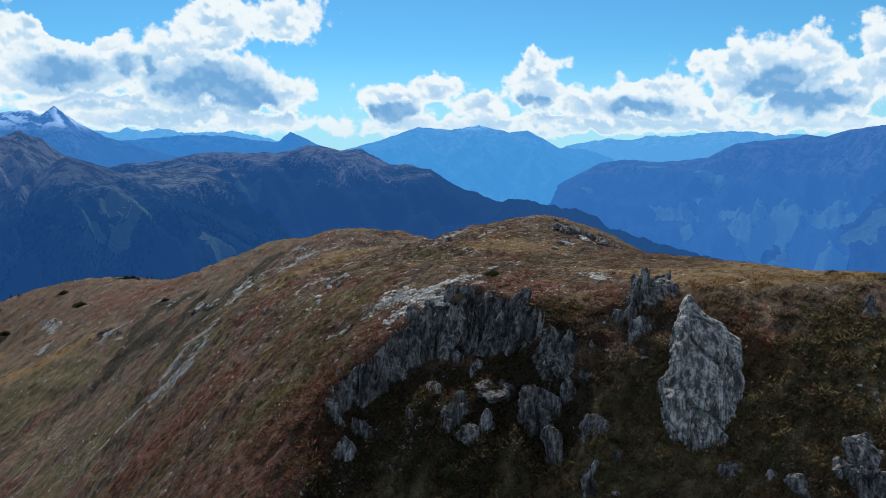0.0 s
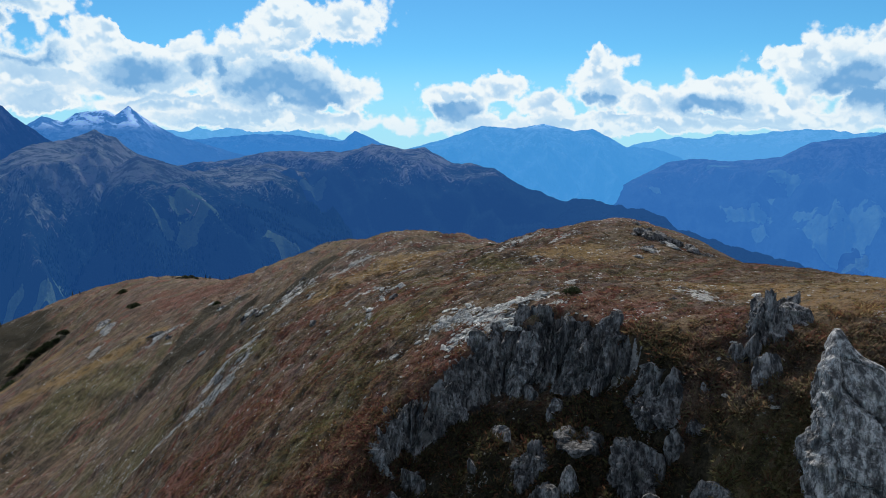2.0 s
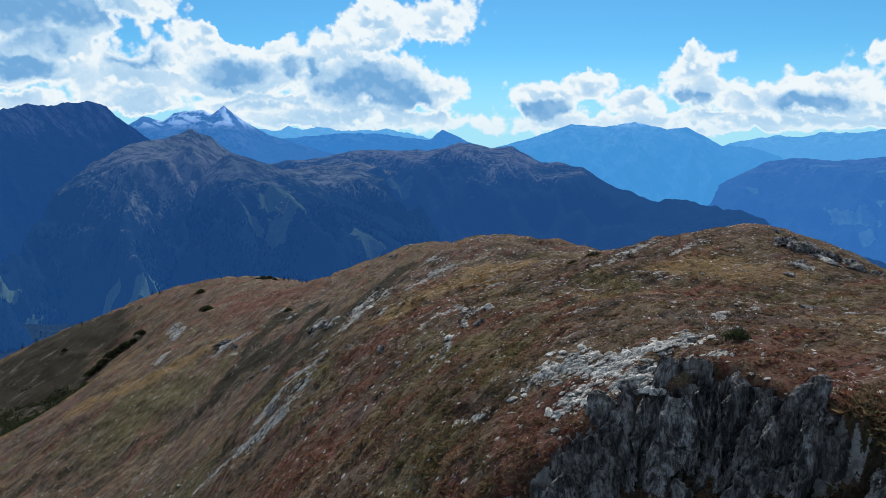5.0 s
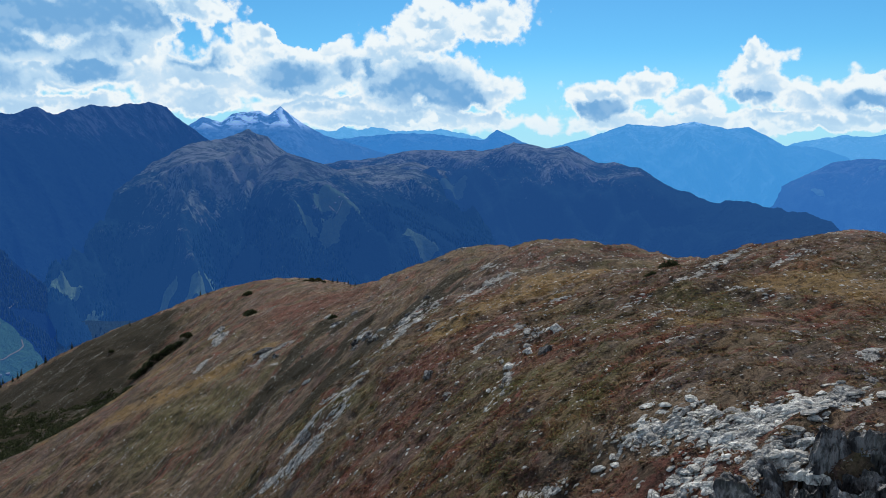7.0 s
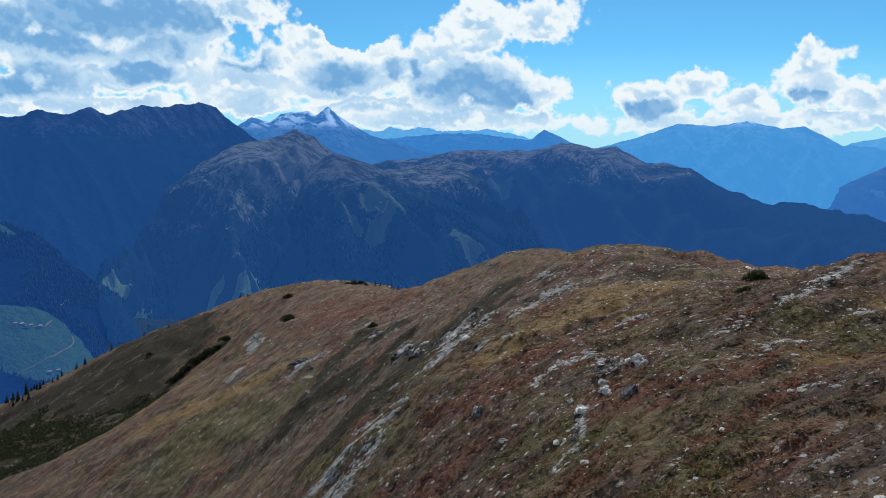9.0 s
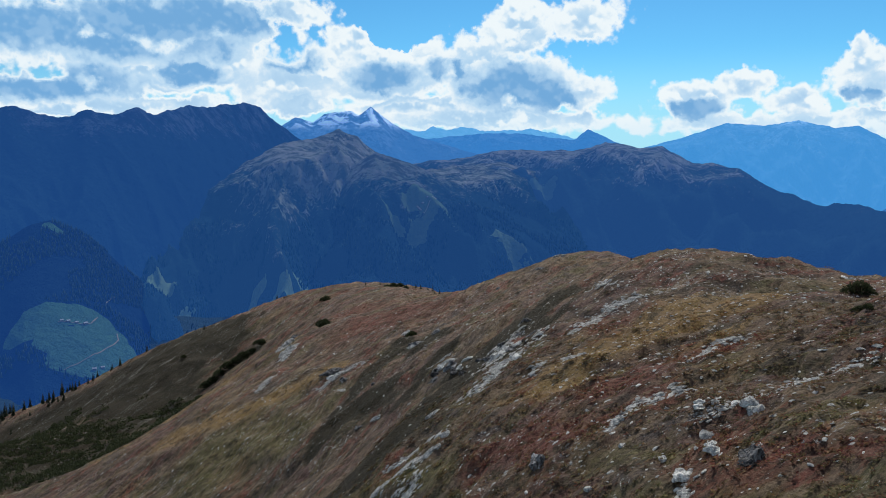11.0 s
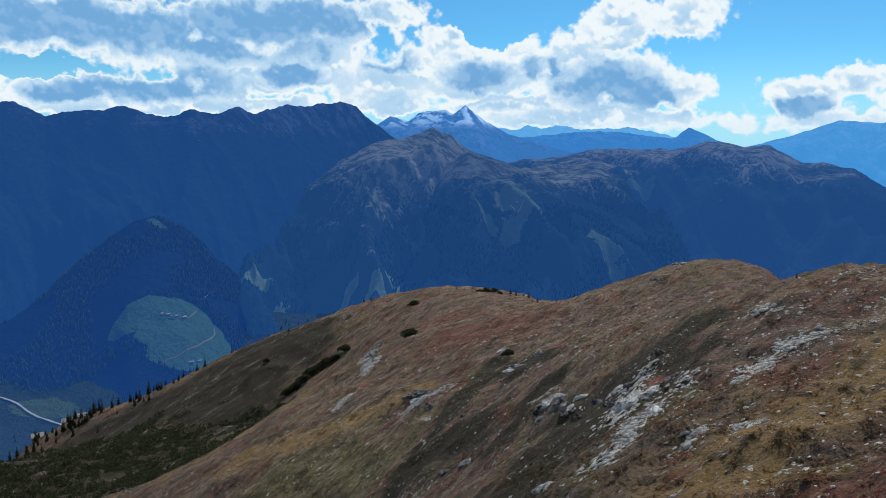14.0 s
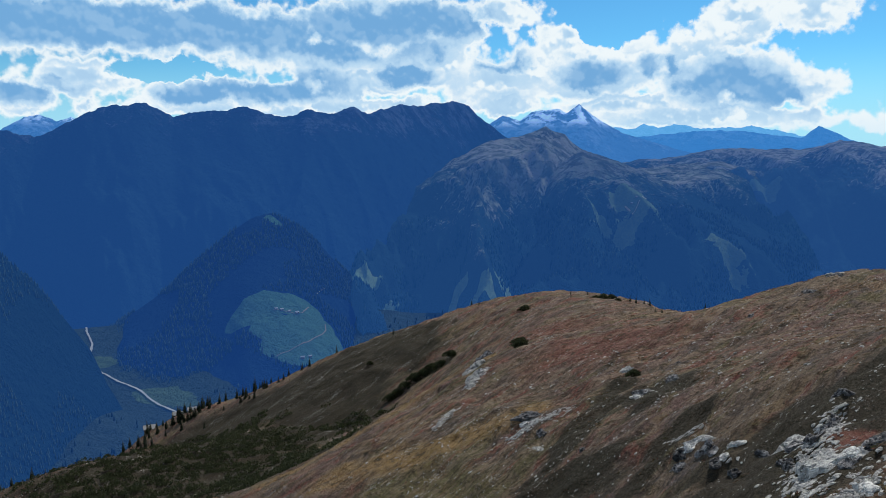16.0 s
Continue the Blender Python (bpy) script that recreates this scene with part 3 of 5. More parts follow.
OUTCROPS_MORE = [(-101.0, 279.7, 2.2, 1.4), (-81.0, 221.5, 2.1, 1.1), (-55.6, 174.0, 2.0, 1.1), (-56.0, 164.2, 1.6, 1.0), (-55.6, 184.8, 1.7, 0.8), (-111.2, 259.5, 2.9, 1.5), (-52.7, 203.8, 2.4, 2.8), (3.1, 105.9, 1.3, 1.2), (1.2, 103.8, 0.9, 0.7), (4.6, 111.7, 1.0, 0.5), (0.2, 105.1, 1.4, 0.4), (-0.7, 108.0, 0.9, 0.3), (-4.6, 230.2, 2.8, 0.4), (26.8, 174.2, 2.8, 1.8), (32.9, 180.4, 3.4, 1.6), (37.4, 180.4, 2.4, 1.3), (24.1, 168.0, 1.7, 1.0), (22.0, 136.2, 1.8, 0.8), (2.5, 111.3, 1.6, 0.6), (5.5, 116.3, 1.2, 0.6), (28.6, 113.5, 1.2, 0.6)]

CLIFF_EDGE = [(-14.1, 92.5), (-13.6, 99.1), (-13.5, 95.4), (-11.2, 98.1), (-8.7, 98.2), (-5.3, 101.2), (-2, 104.9), (1.4, 104), (5.2, 104.6), (8.6, 100.2), (11.6, 97.8), (13, 94.3), (13.7, 91.7)]
CLIFF_DROP = [(-16, 0), (-13, 2.5), (-10, 4), (-6, 4.5), (-2, 5.5), (3, 7), (8, 5.5), (11, 4.5), (14, 2.5), (17, 0)]
CRAGS = [(-12.2, 96.9, -30.1, 1.3, 2.2), (-11.6, 97.9, -28.6, 1.6, 0.9), (-9.5, 98.3, -28.3, 1.5, 1.8), (-7.4, 99.2, -27.8, 1.8, 2.6), (-5.3, 101.1, -26.5, 2.2, 2.6), (-3.5, 103.3, -24.4, 2.1, 2.3), (-1.3, 104.5, -24.6, 1.2, 2.3), (1, 103.9, -24.5, 1.5, 4.2), (3.3, 104.6, -21.9, 1.9, 2.7), (5, 103.7, -25.6, 2.1, 4.2), (4.2, 97, -27.9, 0.9, 1.8), (6.4, 99.2, -26, 1.3, 2.2), (8.5, 98, -25.3, 1.1, 1.5), (9.8, 99.3, -21.6, 1.5, 2.4), (11.6, 97.7, -21.9, 1.3, 1.6), (13.1, 93.8, -23.2, 0.9, 1.7), (13.3, 91.2, -25.9, 2.1, 2.1), (10.9, 87.6, -30.6, 2, 3), (12.6, 88, -29.4, 1.3, 2), (1.6, 90.7, -31.3, 1.9, 2.1), (2.9, 88.1, -32.8, 1.8, 1.3), (5.1, 88.3, -31.5, 1, 1.3), (-1.1, 94.1, -29.6, 1.1, 1.1), (-3.5, 90.8, -32.4, 0.9, 1.7), (-10, 92.4, -34, 1.4, 2.1), (-11.7, 90.2, -35.7, 1.4, 1.4), (-13.5, 95.4, -31.1, 0.7, 2.2), (12.3, 83.5, -33, 1.1, 1.9), (6.7, 91.9, -28.9, 2.8, 1.2), (-8.4, 98, -29.4, 1.1, 1.5), (-2, 105.1, -22.8, 1.2, 1.9), (-0.1, 102.1, -27.1, 0.9, 1.7), (5.9, 104.1, -20.7, 1.3, 1.5), (2.1, 100.5, -27.5, 0.7, 1.5)]
CRAGS_MORE = [(24.7, 96, -19, 2, 3.1), (20.9, 93.6, -20.4, 1.1, 1.1), (28.7, 99.3, -18.1, 1.8, 1.4), (23.1, 90.6, -22, 1.5, 1.9), (17.4, 90.3, -23, 0.7, 0.7), (15, 91.3, -24, 1.5, 2.2), (22.7, 88.5, -23.6, 1.1, 0.9), (16.3, 88.1, -25.6, 0.9, 0.7), (14.6, 87.8, -27.7, 1.1, 1.4), (15.8, 78.8, -34.4, 1.4, 2), (16.1, 82.8, -30.6, 1.6, 1.4), (48.8, 89.4, -18.8, 1, 1.8), (41.4, 74.7, -29.8, 2.1, 1.4), (38.7, 74, -31.1, 1.4, 1), (40.8, 72.2, -31.8, 2.1, 1.7), (32.2, 74.7, -32.3, 1, 0.8), (34.3, 73.3, -32.6, 1.2, 1), (28.8, 76.3, -32, 1.5, 1), (18.2, 80, -31.9, 0.9, 0.7), (28, 101.3, -18, 1.6, 2.1), (22.3, 93.3, -20.3, 0.9, 1.9)]
# lower west slope: dark brown grass, with its shade painted in
SCRUB_AND_SHADE += [(-260.7, 355, 22, 16), (-253.5, 335.5, 22, 16), (-233.2, 303.3, 22, 16), (-257.1, 367.7, 22, 16), (-253.2, 377.3, 22, 16), (-243.1, 349.1, 22, 16), (-208.9, 297.4, 22, 16), (-246.2, 387.4, 22, 16), (-263.1, 321.9, 22, 16), (-229.1, 288.1, 22, 16)]
GREY_OUTCROPS = [(-88.3, 255.9, 2.1, 1.4), (-83.4, 256.4, 1.9, 0.8), (-90.3, 279.2, 1.1, 0.7), (-67.2, 222.3, 2.1, 0.8), (-71.2, 224.8, 1.8, 1), (-65.2, 217.8, 1.3, 0.7), (-60.1, 215.9, 1, 0.5), (-61.8, 213.1, 1.1, 0.5), (-53.8, 221.3, 1.4, 0.8), (-53.9, 216.5, 1.9, 0.9), (-54.2, 210.5, 1.8, 0.7), (-55.8, 206.9, 1.6, 0.8), (-48.9, 204.4, 1.6, 0.7), (-49.8, 199.4, 1.5, 0.7), (-178.9, 349.8, 2.6, 4.9), (-155.9, 309.4, 1.5, 3.1), (-90, 237.5, 1, 0.7), (-103, 249.4, 1.6, 1.2), (-69.5, 215.7, 0.9, 0.7), (-72.2, 331.3, 3.6, 0.9), (-75.2, 316.7, 2.9, 0.7), (-84.1, 306.4, 1.5, 0.8), (27.6, 188.1, 3, 1.1), (32.9, 188.1, 3.4, 1.4), (35.9, 182.6, 2.6, 1.1), (38.8, 177.7, 2.6, 0.8), (22.1, 143.1, 2.6, 0.5), (-22.6, 140.6, 1, 0.5), (-18.9, 143.2, 1.5, 0.5), (-35.1, 155.5, 1.4, 0.6), (28.6, 190.7, 3, 2.2), (30.4, 184.7, 3.4, 2.4), (33, 183, 3.4, 2.2), (27.2, 175.8, 2.3, 1.6), (36, 181.2, 2.9, 1.7), (38.3, 177, 2.3, 1.2), (27.9, 197.8, 1.8, 1.3), (22, 139, 1.2, 0.7), (19.2, 139.7, 0.9, 0.5), (22.2, 121.1, 1.5, 0.5), (18.4, 110.8, 0.7, 0.3)]


GOLD += [(60, 112, 30, 16), (38, 112, 14, 10), (70, 135, 30, 20)]


def segment_distance(x, y, a, b):
    dx, dy = b[0] - a[0], b[1] - a[1]
    k = np.clip(((x - a[0]) * dx + (y - a[1]) * dy) / (dx * dx + dy * dy + 1e-9), 0, 1)
    return np.hypot(x - a[0] - k * dx, y - a[1] - k * dy)


def stony(x, y):
    wx, wy = x + 1.6 * lattice(x / 5, y / 5, 71), y + 1.6 * lattice(x / 5, y / 5, 72)
    out, broken = np.zeros_like(x), np.clip(0.62 + 1.1 * lattice(x / 6, y / 6, 77) + 0.5 * lattice(x / 2, y / 2, 78), 0, 1)
    for w, line in STONE_BANDS + STONE_BANDS_FAR + STONE_BANDS_NEAR:
        for a, b in zip(line, line[1:]):
            out = np.maximum(out, np.clip(1.2 - segment_distance(wx, wy, a, b) / (0.62 * w), 0, 1))
    streaks = lattice((0.5 * y - 0.87 * x) / 2.6, (0.5 * x + 0.87 * y) / 26, 75) + 0.6 * lattice(x / 9, y / 9, 76)
    face = np.abs(y + 1.0 - np.interp(x, *zip(*CLIFF_EDGE))) < 1.6
    out = np.maximum(out * broken, face * (np.interp(x, *zip(*CLIFF_DROP)) > 1.5) * (lattice(x / 2, y / 2, 79) > -0.05))
    return np.maximum(out, np.clip((streaks - 0.62) * 1.6, 0, 0.62) * ((x < 5) & (y > 95)))


def patches(x, y, spots):
    along, across = 0.57 * y - 0.82 * x, 0.57 * x + 0.82 * y
    wob = lattice(along / 4, across / 22, 83)
    wx, wy = x + 5 * lattice(x / 11, y / 11, 81) + 4 * wob, y + 5 * lattice(x / 11, y / 11, 82) + 3 * wob
    out = np.zeros_like(x)
    for cx, cy, rx, ry in spots:
        out = np.maximum(out, np.clip(1.5 - 1.1 * np.hypot((wx - cx) / rx, (wy - cy) / ry), 0, 1))
    return out


def strips(x, y, lines):
    wx, wy = x + 2.2 * lattice(x / 5, y / 5, 85), y + 2.2 * lattice(x / 5, y / 5, 86)
    out = np.zeros_like(x)
    for w, line in lines:
        for a, b in zip(line, line[1:]):
            out = np.maximum(out, np.clip(1.35 - segment_distance(wx, wy, a, b) / w, 0, 1))
    return out


def cover_and_shade(mesh, x, y, owner=None):
    for name, values in (("stony", stony(x, y)), ("gold", np.maximum(patches(x, y, GOLD) * step((y - 97) / 0.8 + 9 * (x < -13)), strips(x, y, GOLD_STRIPS))), ("red", np.maximum(patches(x, y, RED), strips(x, y, RED_STRIPS))), ("green", np.maximum(patches(x, y, GREEN), strips(x, y, GREEN_STRIPS))), ("dark", np.maximum(patches(x, y, SCRUB_AND_SHADE), strips(x, y, DARK_STRIPS)))):
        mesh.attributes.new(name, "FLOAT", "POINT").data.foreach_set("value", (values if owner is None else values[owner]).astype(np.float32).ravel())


def scarp(x, y):
    """The drop below the cliff edge, which fades out down the brow."""
    edge = np.interp(x, *zip(*CLIFF_EDGE))
    return np.interp(x, *zip(*CLIFF_DROP)) * step((edge - y) / 0.3) * np.clip((y - edge + 30) / 22, 0, 1)


def ground_height(x, y):
    z = hill(x, y) - scarp(x, y)
    ribs = lattice((0.5 * y - 0.87 * x) / 6, (0.5 * x + 0.87 * y) / 40, 33) + 0.5 * lattice((0.5 * y - 0.87 * x) / 2.4, (0.5 * x + 0.87 * y) / 18, 34)
    z = z + 0.5 * fractal(x, y, 14, 4, 0.5, 3) + 0.2 * fractal(x, y, 2.4, 3, 0.55, 9) + 0.55 * ribs * (x < 10)
    z = z + 0.75 * np.clip(fractal(x, y, 13, 4, 0.55, 47, True) - 0.5, -0.6, 1.2) * step((y - 100) / 3) * step((20 - x) / 6)
    z = z + 9.0 * np.exp(-((x + 408) ** 2 + (y - 384) ** 2) / 1800)
    brow = step((97 - y) / 1.5) * step((x + 13) / 2) * step((38 - x) / 4)
    z = z + brow * (1.3 * fractal(x, y, 7, 4, 0.55, 41) + 0.3 * fractal(x, y, 1.7, 2, 0.6, 44))
    return np.maximum(z, -900 + 12 * fractal(x, y, 300, 4, 0.5, 5))


def height_at(x, y):
    return float(ground_height(np.array([float(x)]), np.array([float(y)]))[0])


def spaced(*stretches):
    """Lattice lines from (start, end, spacing) stretches that join on."""
    out = []
    for a, b, s in stretches:
        out.append(np.linspace(a, b, max(2, int(round((b - a) / s))), endpoint=False))
    return np.concatenate(out)


def outward(first, last, spacing, growth=1.16):
    out, at = [], first
    while abs(at - first) < abs(last - first):
        out.append(at)
        spacing *= growth
        at += math.copysign(spacing, last - first)
    return np.array(out + [last])


def sheet_mesh(name, x, y, z):
    """A mesh from a lattice of places, rows by columns."""
    rows, cols = x.shape
    mesh = bpy.data.meshes.new(name)
    k = np.arange(rows * cols).reshape(rows, cols)
    quads = np.stack([k[:-1, :-1], k[1:, :-1], k[1:, 1:], k[:-1, 1:]], -1).reshape(-1, 4)
    mesh.vertices.add(rows * cols)
    mesh.vertices.foreach_set("co", np.stack([x, y, z], -1).astype(np.float32).ravel())
    mesh.loops.add(quads.size)
    mesh.polygons.add(len(quads))
    mesh.loops.foreach_set("vertex_index", quads.astype(np.int32).ravel())
    mesh.polygons.foreach_set("loop_start", np.arange(0, quads.size, 4, dtype=np.int32))
    mesh.polygons.foreach_set("use_smooth", np.ones(len(quads), bool))
    mesh.update(calc_edges=True)
    return mesh


lines_x = np.concatenate([outward(-420, -4900, 3.0)[::-1], spaced((-419, -160, 2.0), (-160, -60, 1.0), (-60, 52, 0.5), (52, 150, 1.5)), outward(150, 4900, 3.0)])
lines_y = np.concatenate([outward(10, -4900, 4.0)[::-1], spaced((12, 70, 2.0), (70, 100, 0.4), (100, 180, 0.6), (180, 300, 1.0), (300, 460, 1.6)), outward(460, 4900, 3.0)])
gx, gy = np.meshgrid(lines_x, lines_y)
ground = new("ground", sheet_mesh("ground", gx.T, gy.T, ground_height(gx, gy).T))
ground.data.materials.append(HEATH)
cover_and_shade(ground.data, gx.T, gy.T)
tagged(ground, "brown autumn heath and grass over a rounded alpine ridge", "ground", kind="structure")

# ---- the mountains: bearing, distance and height of the crest ----
WALL = [(-65.23, 2391, -13.9), (-61.74, 2397, 27.9), (-59.95, 2395, 17.1), (-58.68, 2394, 38.9), (-57.06, 2391, 75.5), (-55.41, 2389, 93.8), (-54.08, 2387, 106.3), (-52.76, 2386, 85.1), (-51.92, 2386, 67.8), (-50.52, 2384, 86.2), (-49.29, 2383, 86.7), (-47.51, 2381, 94.9), (-46.44, 2380, 80.1), (-45, 2379, 65.3), (-43.52, 2376, 88.4), (-41.67, 2375, 81.1), (-40.28, 2435, 104.3), (-39.48, 2474, 85.5), (-37.66, 2628, 117.7), (-36.21, 2785, 122.2), (-34.74, 2941, 143.5), (-34, 3020, 151.7), (-32.88, 3132, 133.2), (-31.35, 3162, 61.5), (-29.43, 3197, -16.1), (-27.13, 3236, -97.6)]
SPUR = [(-45.74, 1908, -488.7), (-42.82, 2092, -370.9), (-39.84, 2268, -221.3), (-37.61, 2415, -147.3), (-34.63, 2605, -71.9), (-31.64, 2792, 3.1), (-29.39, 2932, 26.9), (-27.72, 3036, 56), (-26.4, 3082, 28.6), (-25.26, 3121, -22.1), (-23.76, 3171, -74.1), (-21.91, 3235, -96), (-19.05, 3337, -76.1), (-16.25, 3439, -66.3), (-14.18, 3468, -109.4), (-12.13, 3494, -184.4), (-9.45, 3525, -311.4)]
SHOULDER = [(-29.92, 2325, -226.6), (-28.44, 2334, -118.4), (-26.78, 2347, -57.2), (-25.07, 2358, -20.5), (-23.3, 2369, -41.8), (-20.75, 2384, -87.3), (-17.89, 2399, -139.8), (-14.76, 2414, -198.4), (-12.04, 2423, -277.6), (-9.39, 2412, -358.4)]
RIDGE = [(-24.04, 3899, -92.9), (-21.97, 3899, -74.1), (-19.14, 3900, -57.5), (-16.93, 3900, -19.2), (-13.56, 3900, -19.5), (-11.65, 3900, -25), (-10.48, 3900, -6.4), (-9.5, 3900, 20.4), (-7.34, 3900, -6.4), (-5.76, 3900, -6.4), (-3.77, 3899, -74.3), (-2.56, 3757, -77), (-0.95, 3567, -93.1), (1.06, 3328, -157), (3.9, 2993, -197.9), (5.91, 2772, -172.9), (7.51, 2594, -179.5), (10.3, 2282, -182.2), (11.09, 2192, -185.3), (11.89, 2123, -208.5), (16.15, 1754, -211.3), (19.15, 1487, -198.4), (21.35, 1485, -213.3)]
SNOW = [(-34.22, 4233, -12.5), (-31.51, 4233, 109.4), (-30.75, 4233, 143.1), (-29.59, 4234, 117.5), (-28.83, 4233, 156.6), (-28.07, 4233, 170.3), (-26.93, 4233, 172.6), (-26.43, 4234, 155.7), (-25.62, 4233, 196.8), (-24.97, 4235, 157.7), (-24.28, 4236, 121.3), (-22.77, 4238, 57), (-20.92, 4239, 15.2), (-18.38, 4239, -39.7), (-15.9, 4239, -79.7)]
SAW = [(-25.05, 4837, 70.6), (-23.18, 4838, 95.5), (-22.06, 4838, 85.6), (-21.34, 4837, 116.8), (-20.42, 4838, 91.1), (-19.16, 4838, 112.3), (-17.73, 4839, 86.6), (-15.98, 4838, 91.7), (-14.62, 4838, 96.9), (-12.93, 4838, 71.6), (-11.6, 4839, 47), (-9.66, 4838, 16.8), (-7.77, 4838, -27)]
TEETH = [(-24.26, 4488, 17.1), (-22.41, 4489, 37.5), (-20.94, 4489, 45.9), (-19.14, 4489, 57), (-17.72, 4489, 68), (-15.29, 4489, 66.8), (-13.59, 4489, 49.1), (-11.6, 4489, 31.7), (-10.68, 4487, 88.7), (-9.38, 4488, 41.8), (-8.11, 4488, -4.3), (-5.97, 4487, -51.8)]
GLACIER = [(-66.28, 4090, 11.4), (-64.55, 4093, 35.7), (-62.75, 4096, 60.8), (-61.49, 4097, 115.6), (-60.55, 4098, 129), (-59.63, 4100, 97.8), (-58.81, 4101, 123.6), (-57.71, 4104, 76.7), (-56.42, 4107, 26.3)]
MASSIF = [(-8.93, 4550, -38.8), (-7.35, 4550, -16.9), (-5.75, 4550, 14.6), (-3.35, 4549, 71.4), (-1.75, 4548, 118.7), (0.65, 4549, 103), (2.58, 4548, 128), (4.66, 4549, 87), (5.97, 4549, 99.3), (8.24, 4550, 1.9), (10.2, 4550, -7.4), (11.76, 4550, -54), (14.47, 4548, -145.8)]
RIM = [(3.87, 4780, -41.1), (8.24, 4780, 2), (10.57, 4780, 41.2), (11.73, 4780, 57.3), (12.88, 4780, 40.9), (14.39, 4779, 72.8), (16.26, 4780, 65.7), (17.72, 4779, 84.2), (19.51, 4779, 95.8), (20.93, 4779, 91.8), (22.67, 4779, 69.3), (23.34, 4779, 75.1), (26.65, 4780, 52.3), (31.25, 4780, 64.2)]
EAST = [(3.91, 3981, -384.5), (6.71, 3992, -257), (8.67, 3997, -158.6), (11, 3999, -75), (12.77, 4000, -55.4), (15.2, 3999, -65.6), (18.15, 4000, -46.1), (19.9, 4000, 19.9), (21.3, 4000, 32.7), (23.36, 4000, 45), (24.18, 4000, 62.4), (25.35, 4000, 49.3), (26.62, 3999, 81), (28.74, 3999, 98.8), (32.63, 3998, 111.2), (38, 3999, 71.4)]
FOOT = [(18.36, 3282, -346.1), (21.5, 3293, -213.9), (24.9, 3295, -183.2), (28.93, 3299, -95.6), (32.8, 3300, -53), (38.12, 3300, -31.5)]
KNOLL = [(-57.61, 1559, -369.9), (-56.85, 1594, -358.7), (-56.09, 1627, -354.3), (-55.11, 1641, -341), (-53.76, 1661, -312.2), (-51.73, 1703, -276.1), (-49.99, 1740, -230.9), (-48.21, 1764, -188), (-46.78, 1781, -158.7), (-45.34, 1796, -145.7), (-44.26, 1796, -161.4), (-43.18, 1795, -182.9), (-41.72, 1791, -230.3), (-40.24, 1786, -280.1), (-38.75, 1776, -339), (-36.47, 1763, -408.8)]
BANK = [(-66.68, 1232, -101.4), (-63.14, 1238, -112.6), (-59.9, 1241, -144.7), (-58.24, 1238, -182.9), (-56.82, 1233, -228.5), (-55.35, 1225, -274.6), (-54.47, 1215, -319.3), (-52.92, 1199, -379)]


def mountain(name, crest, mat, slope=0.55, reach=900.0, jag=6.0, gully=45.0, seed=1, label="", columns=420, base=-520.0, foot=None):
    b, d, h = np.array(crest, float).T
    az = np.linspace(b[0], b[-1], columns)
    dist, top = np.interp(az, b, d), np.interp(az, b, h)
    broad = np.hanning(41) / np.hanning(41).sum()
    low, dist = np.convolve(np.pad(top, 20, "edge"), broad, "valid"), np.convolve(np.pad(dist, 20, "edge"), broad, "valid")
    across = radians(1) * az * dist.mean()
    teeth = jag * fractal(across, across * 0 + seed * 7.7, 60.0, 4, 0.6, seed)
    ends = np.minimum(reach, 0.72 * dist - 150)
    q = np.concatenate([-np.array([240.0, 120, 50, 15]) / 1000, np.linspace(0, 1, 90) ** 1.25])
    A, Q = np.meshgrid(np.radians(az), q, indexing="ij")
    Q = np.where(Q < 0, Q * 1000, Q * ends[:, None])
    R = dist[:, None] - Q
    if foot is not None:
        fb, fd, fh = np.array(foot, float).T
        span = np.maximum(dist - np.interp(az, fb, fd), 60)
        ends = np.minimum(ends, span + 80)
        Q = np.where(Q < 0, Q, Q / Q.max(1)[:, None] * ends[:, None])
        R = dist[:, None] - Q
        slope = np.maximum((low - np.interp(az, fb, fh)) / span, 0.05)[:, None]
    x, y = R * np.sin(A), R * np.cos(A)
    fall = np.abs(Q) * slope * np.where(Q < 0, 1.2, 1.0)
    fade = np.clip(np.abs(Q) / 420, 0, 1) * np.clip((ends[:, None] - Q) / 200 + 0.3, 0, 1)
    z = low[:, None] + (top - low)[:, None] * np.exp(-np.abs(Q) / 110) + teeth[:, None] * np.exp(-np.abs(Q) / 45) - fall + fade * gully * (fractal(A * dist.mean() + 0.25 * R, R * 0.5, 400, 5, 0.47, seed, True) - 0.5)
    z = np.minimum(z, (top + teeth)[:, None] - 0.1 * np.abs(Q))
    ob = new(name, sheet_mesh(name, x, y, np.maximum(z, base)))
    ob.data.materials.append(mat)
    return tagged(ob, label, "mountain", kind="structure")


WOOD, GRASS, BARE = (0.008, 0.02, 0.022), (0.05, 0.065, 0.05), (0.06, 0.06, 0.058)
HIGH_PASTURE = [(-708, 1817, 70, 45), (-690, 1880, 40, 30), (-774, 1724, 40, 26), (-706, 1750, 22, 60), (-1131, 1400, 30, 70), (-543, 1900, 60, 40), (-870, 1330, 90, 40)]
EAST_FIELDS = [(1060, 2497, 60, 50), (997, 2619, 60, 40), (1071, 2190, 70, 60), (861, 2810, 22, 50), (1130, 3294, 30, 60), (1021, 2783, 70, 60), (1023, 2535, 90, 90), (1188, 2624, 150, 110), (958, 2655, 60, 60), (984, 3111, 40, 40), (895, 2954, 45, 45), (1093, 2769, 90, 60), (1110, 3340, 70, 50), (944, 3663, 60, 30), (645, 3497, 50, 20), (815, 2968, 40, 60), (1421, 2932, 60, 30), (1301, 3040, 50, 20)]
FOOT_FIELDS = [(1179, 2374, 130, 80), (1080, 2400, 90, 60), (1290, 2390, 80, 50)]
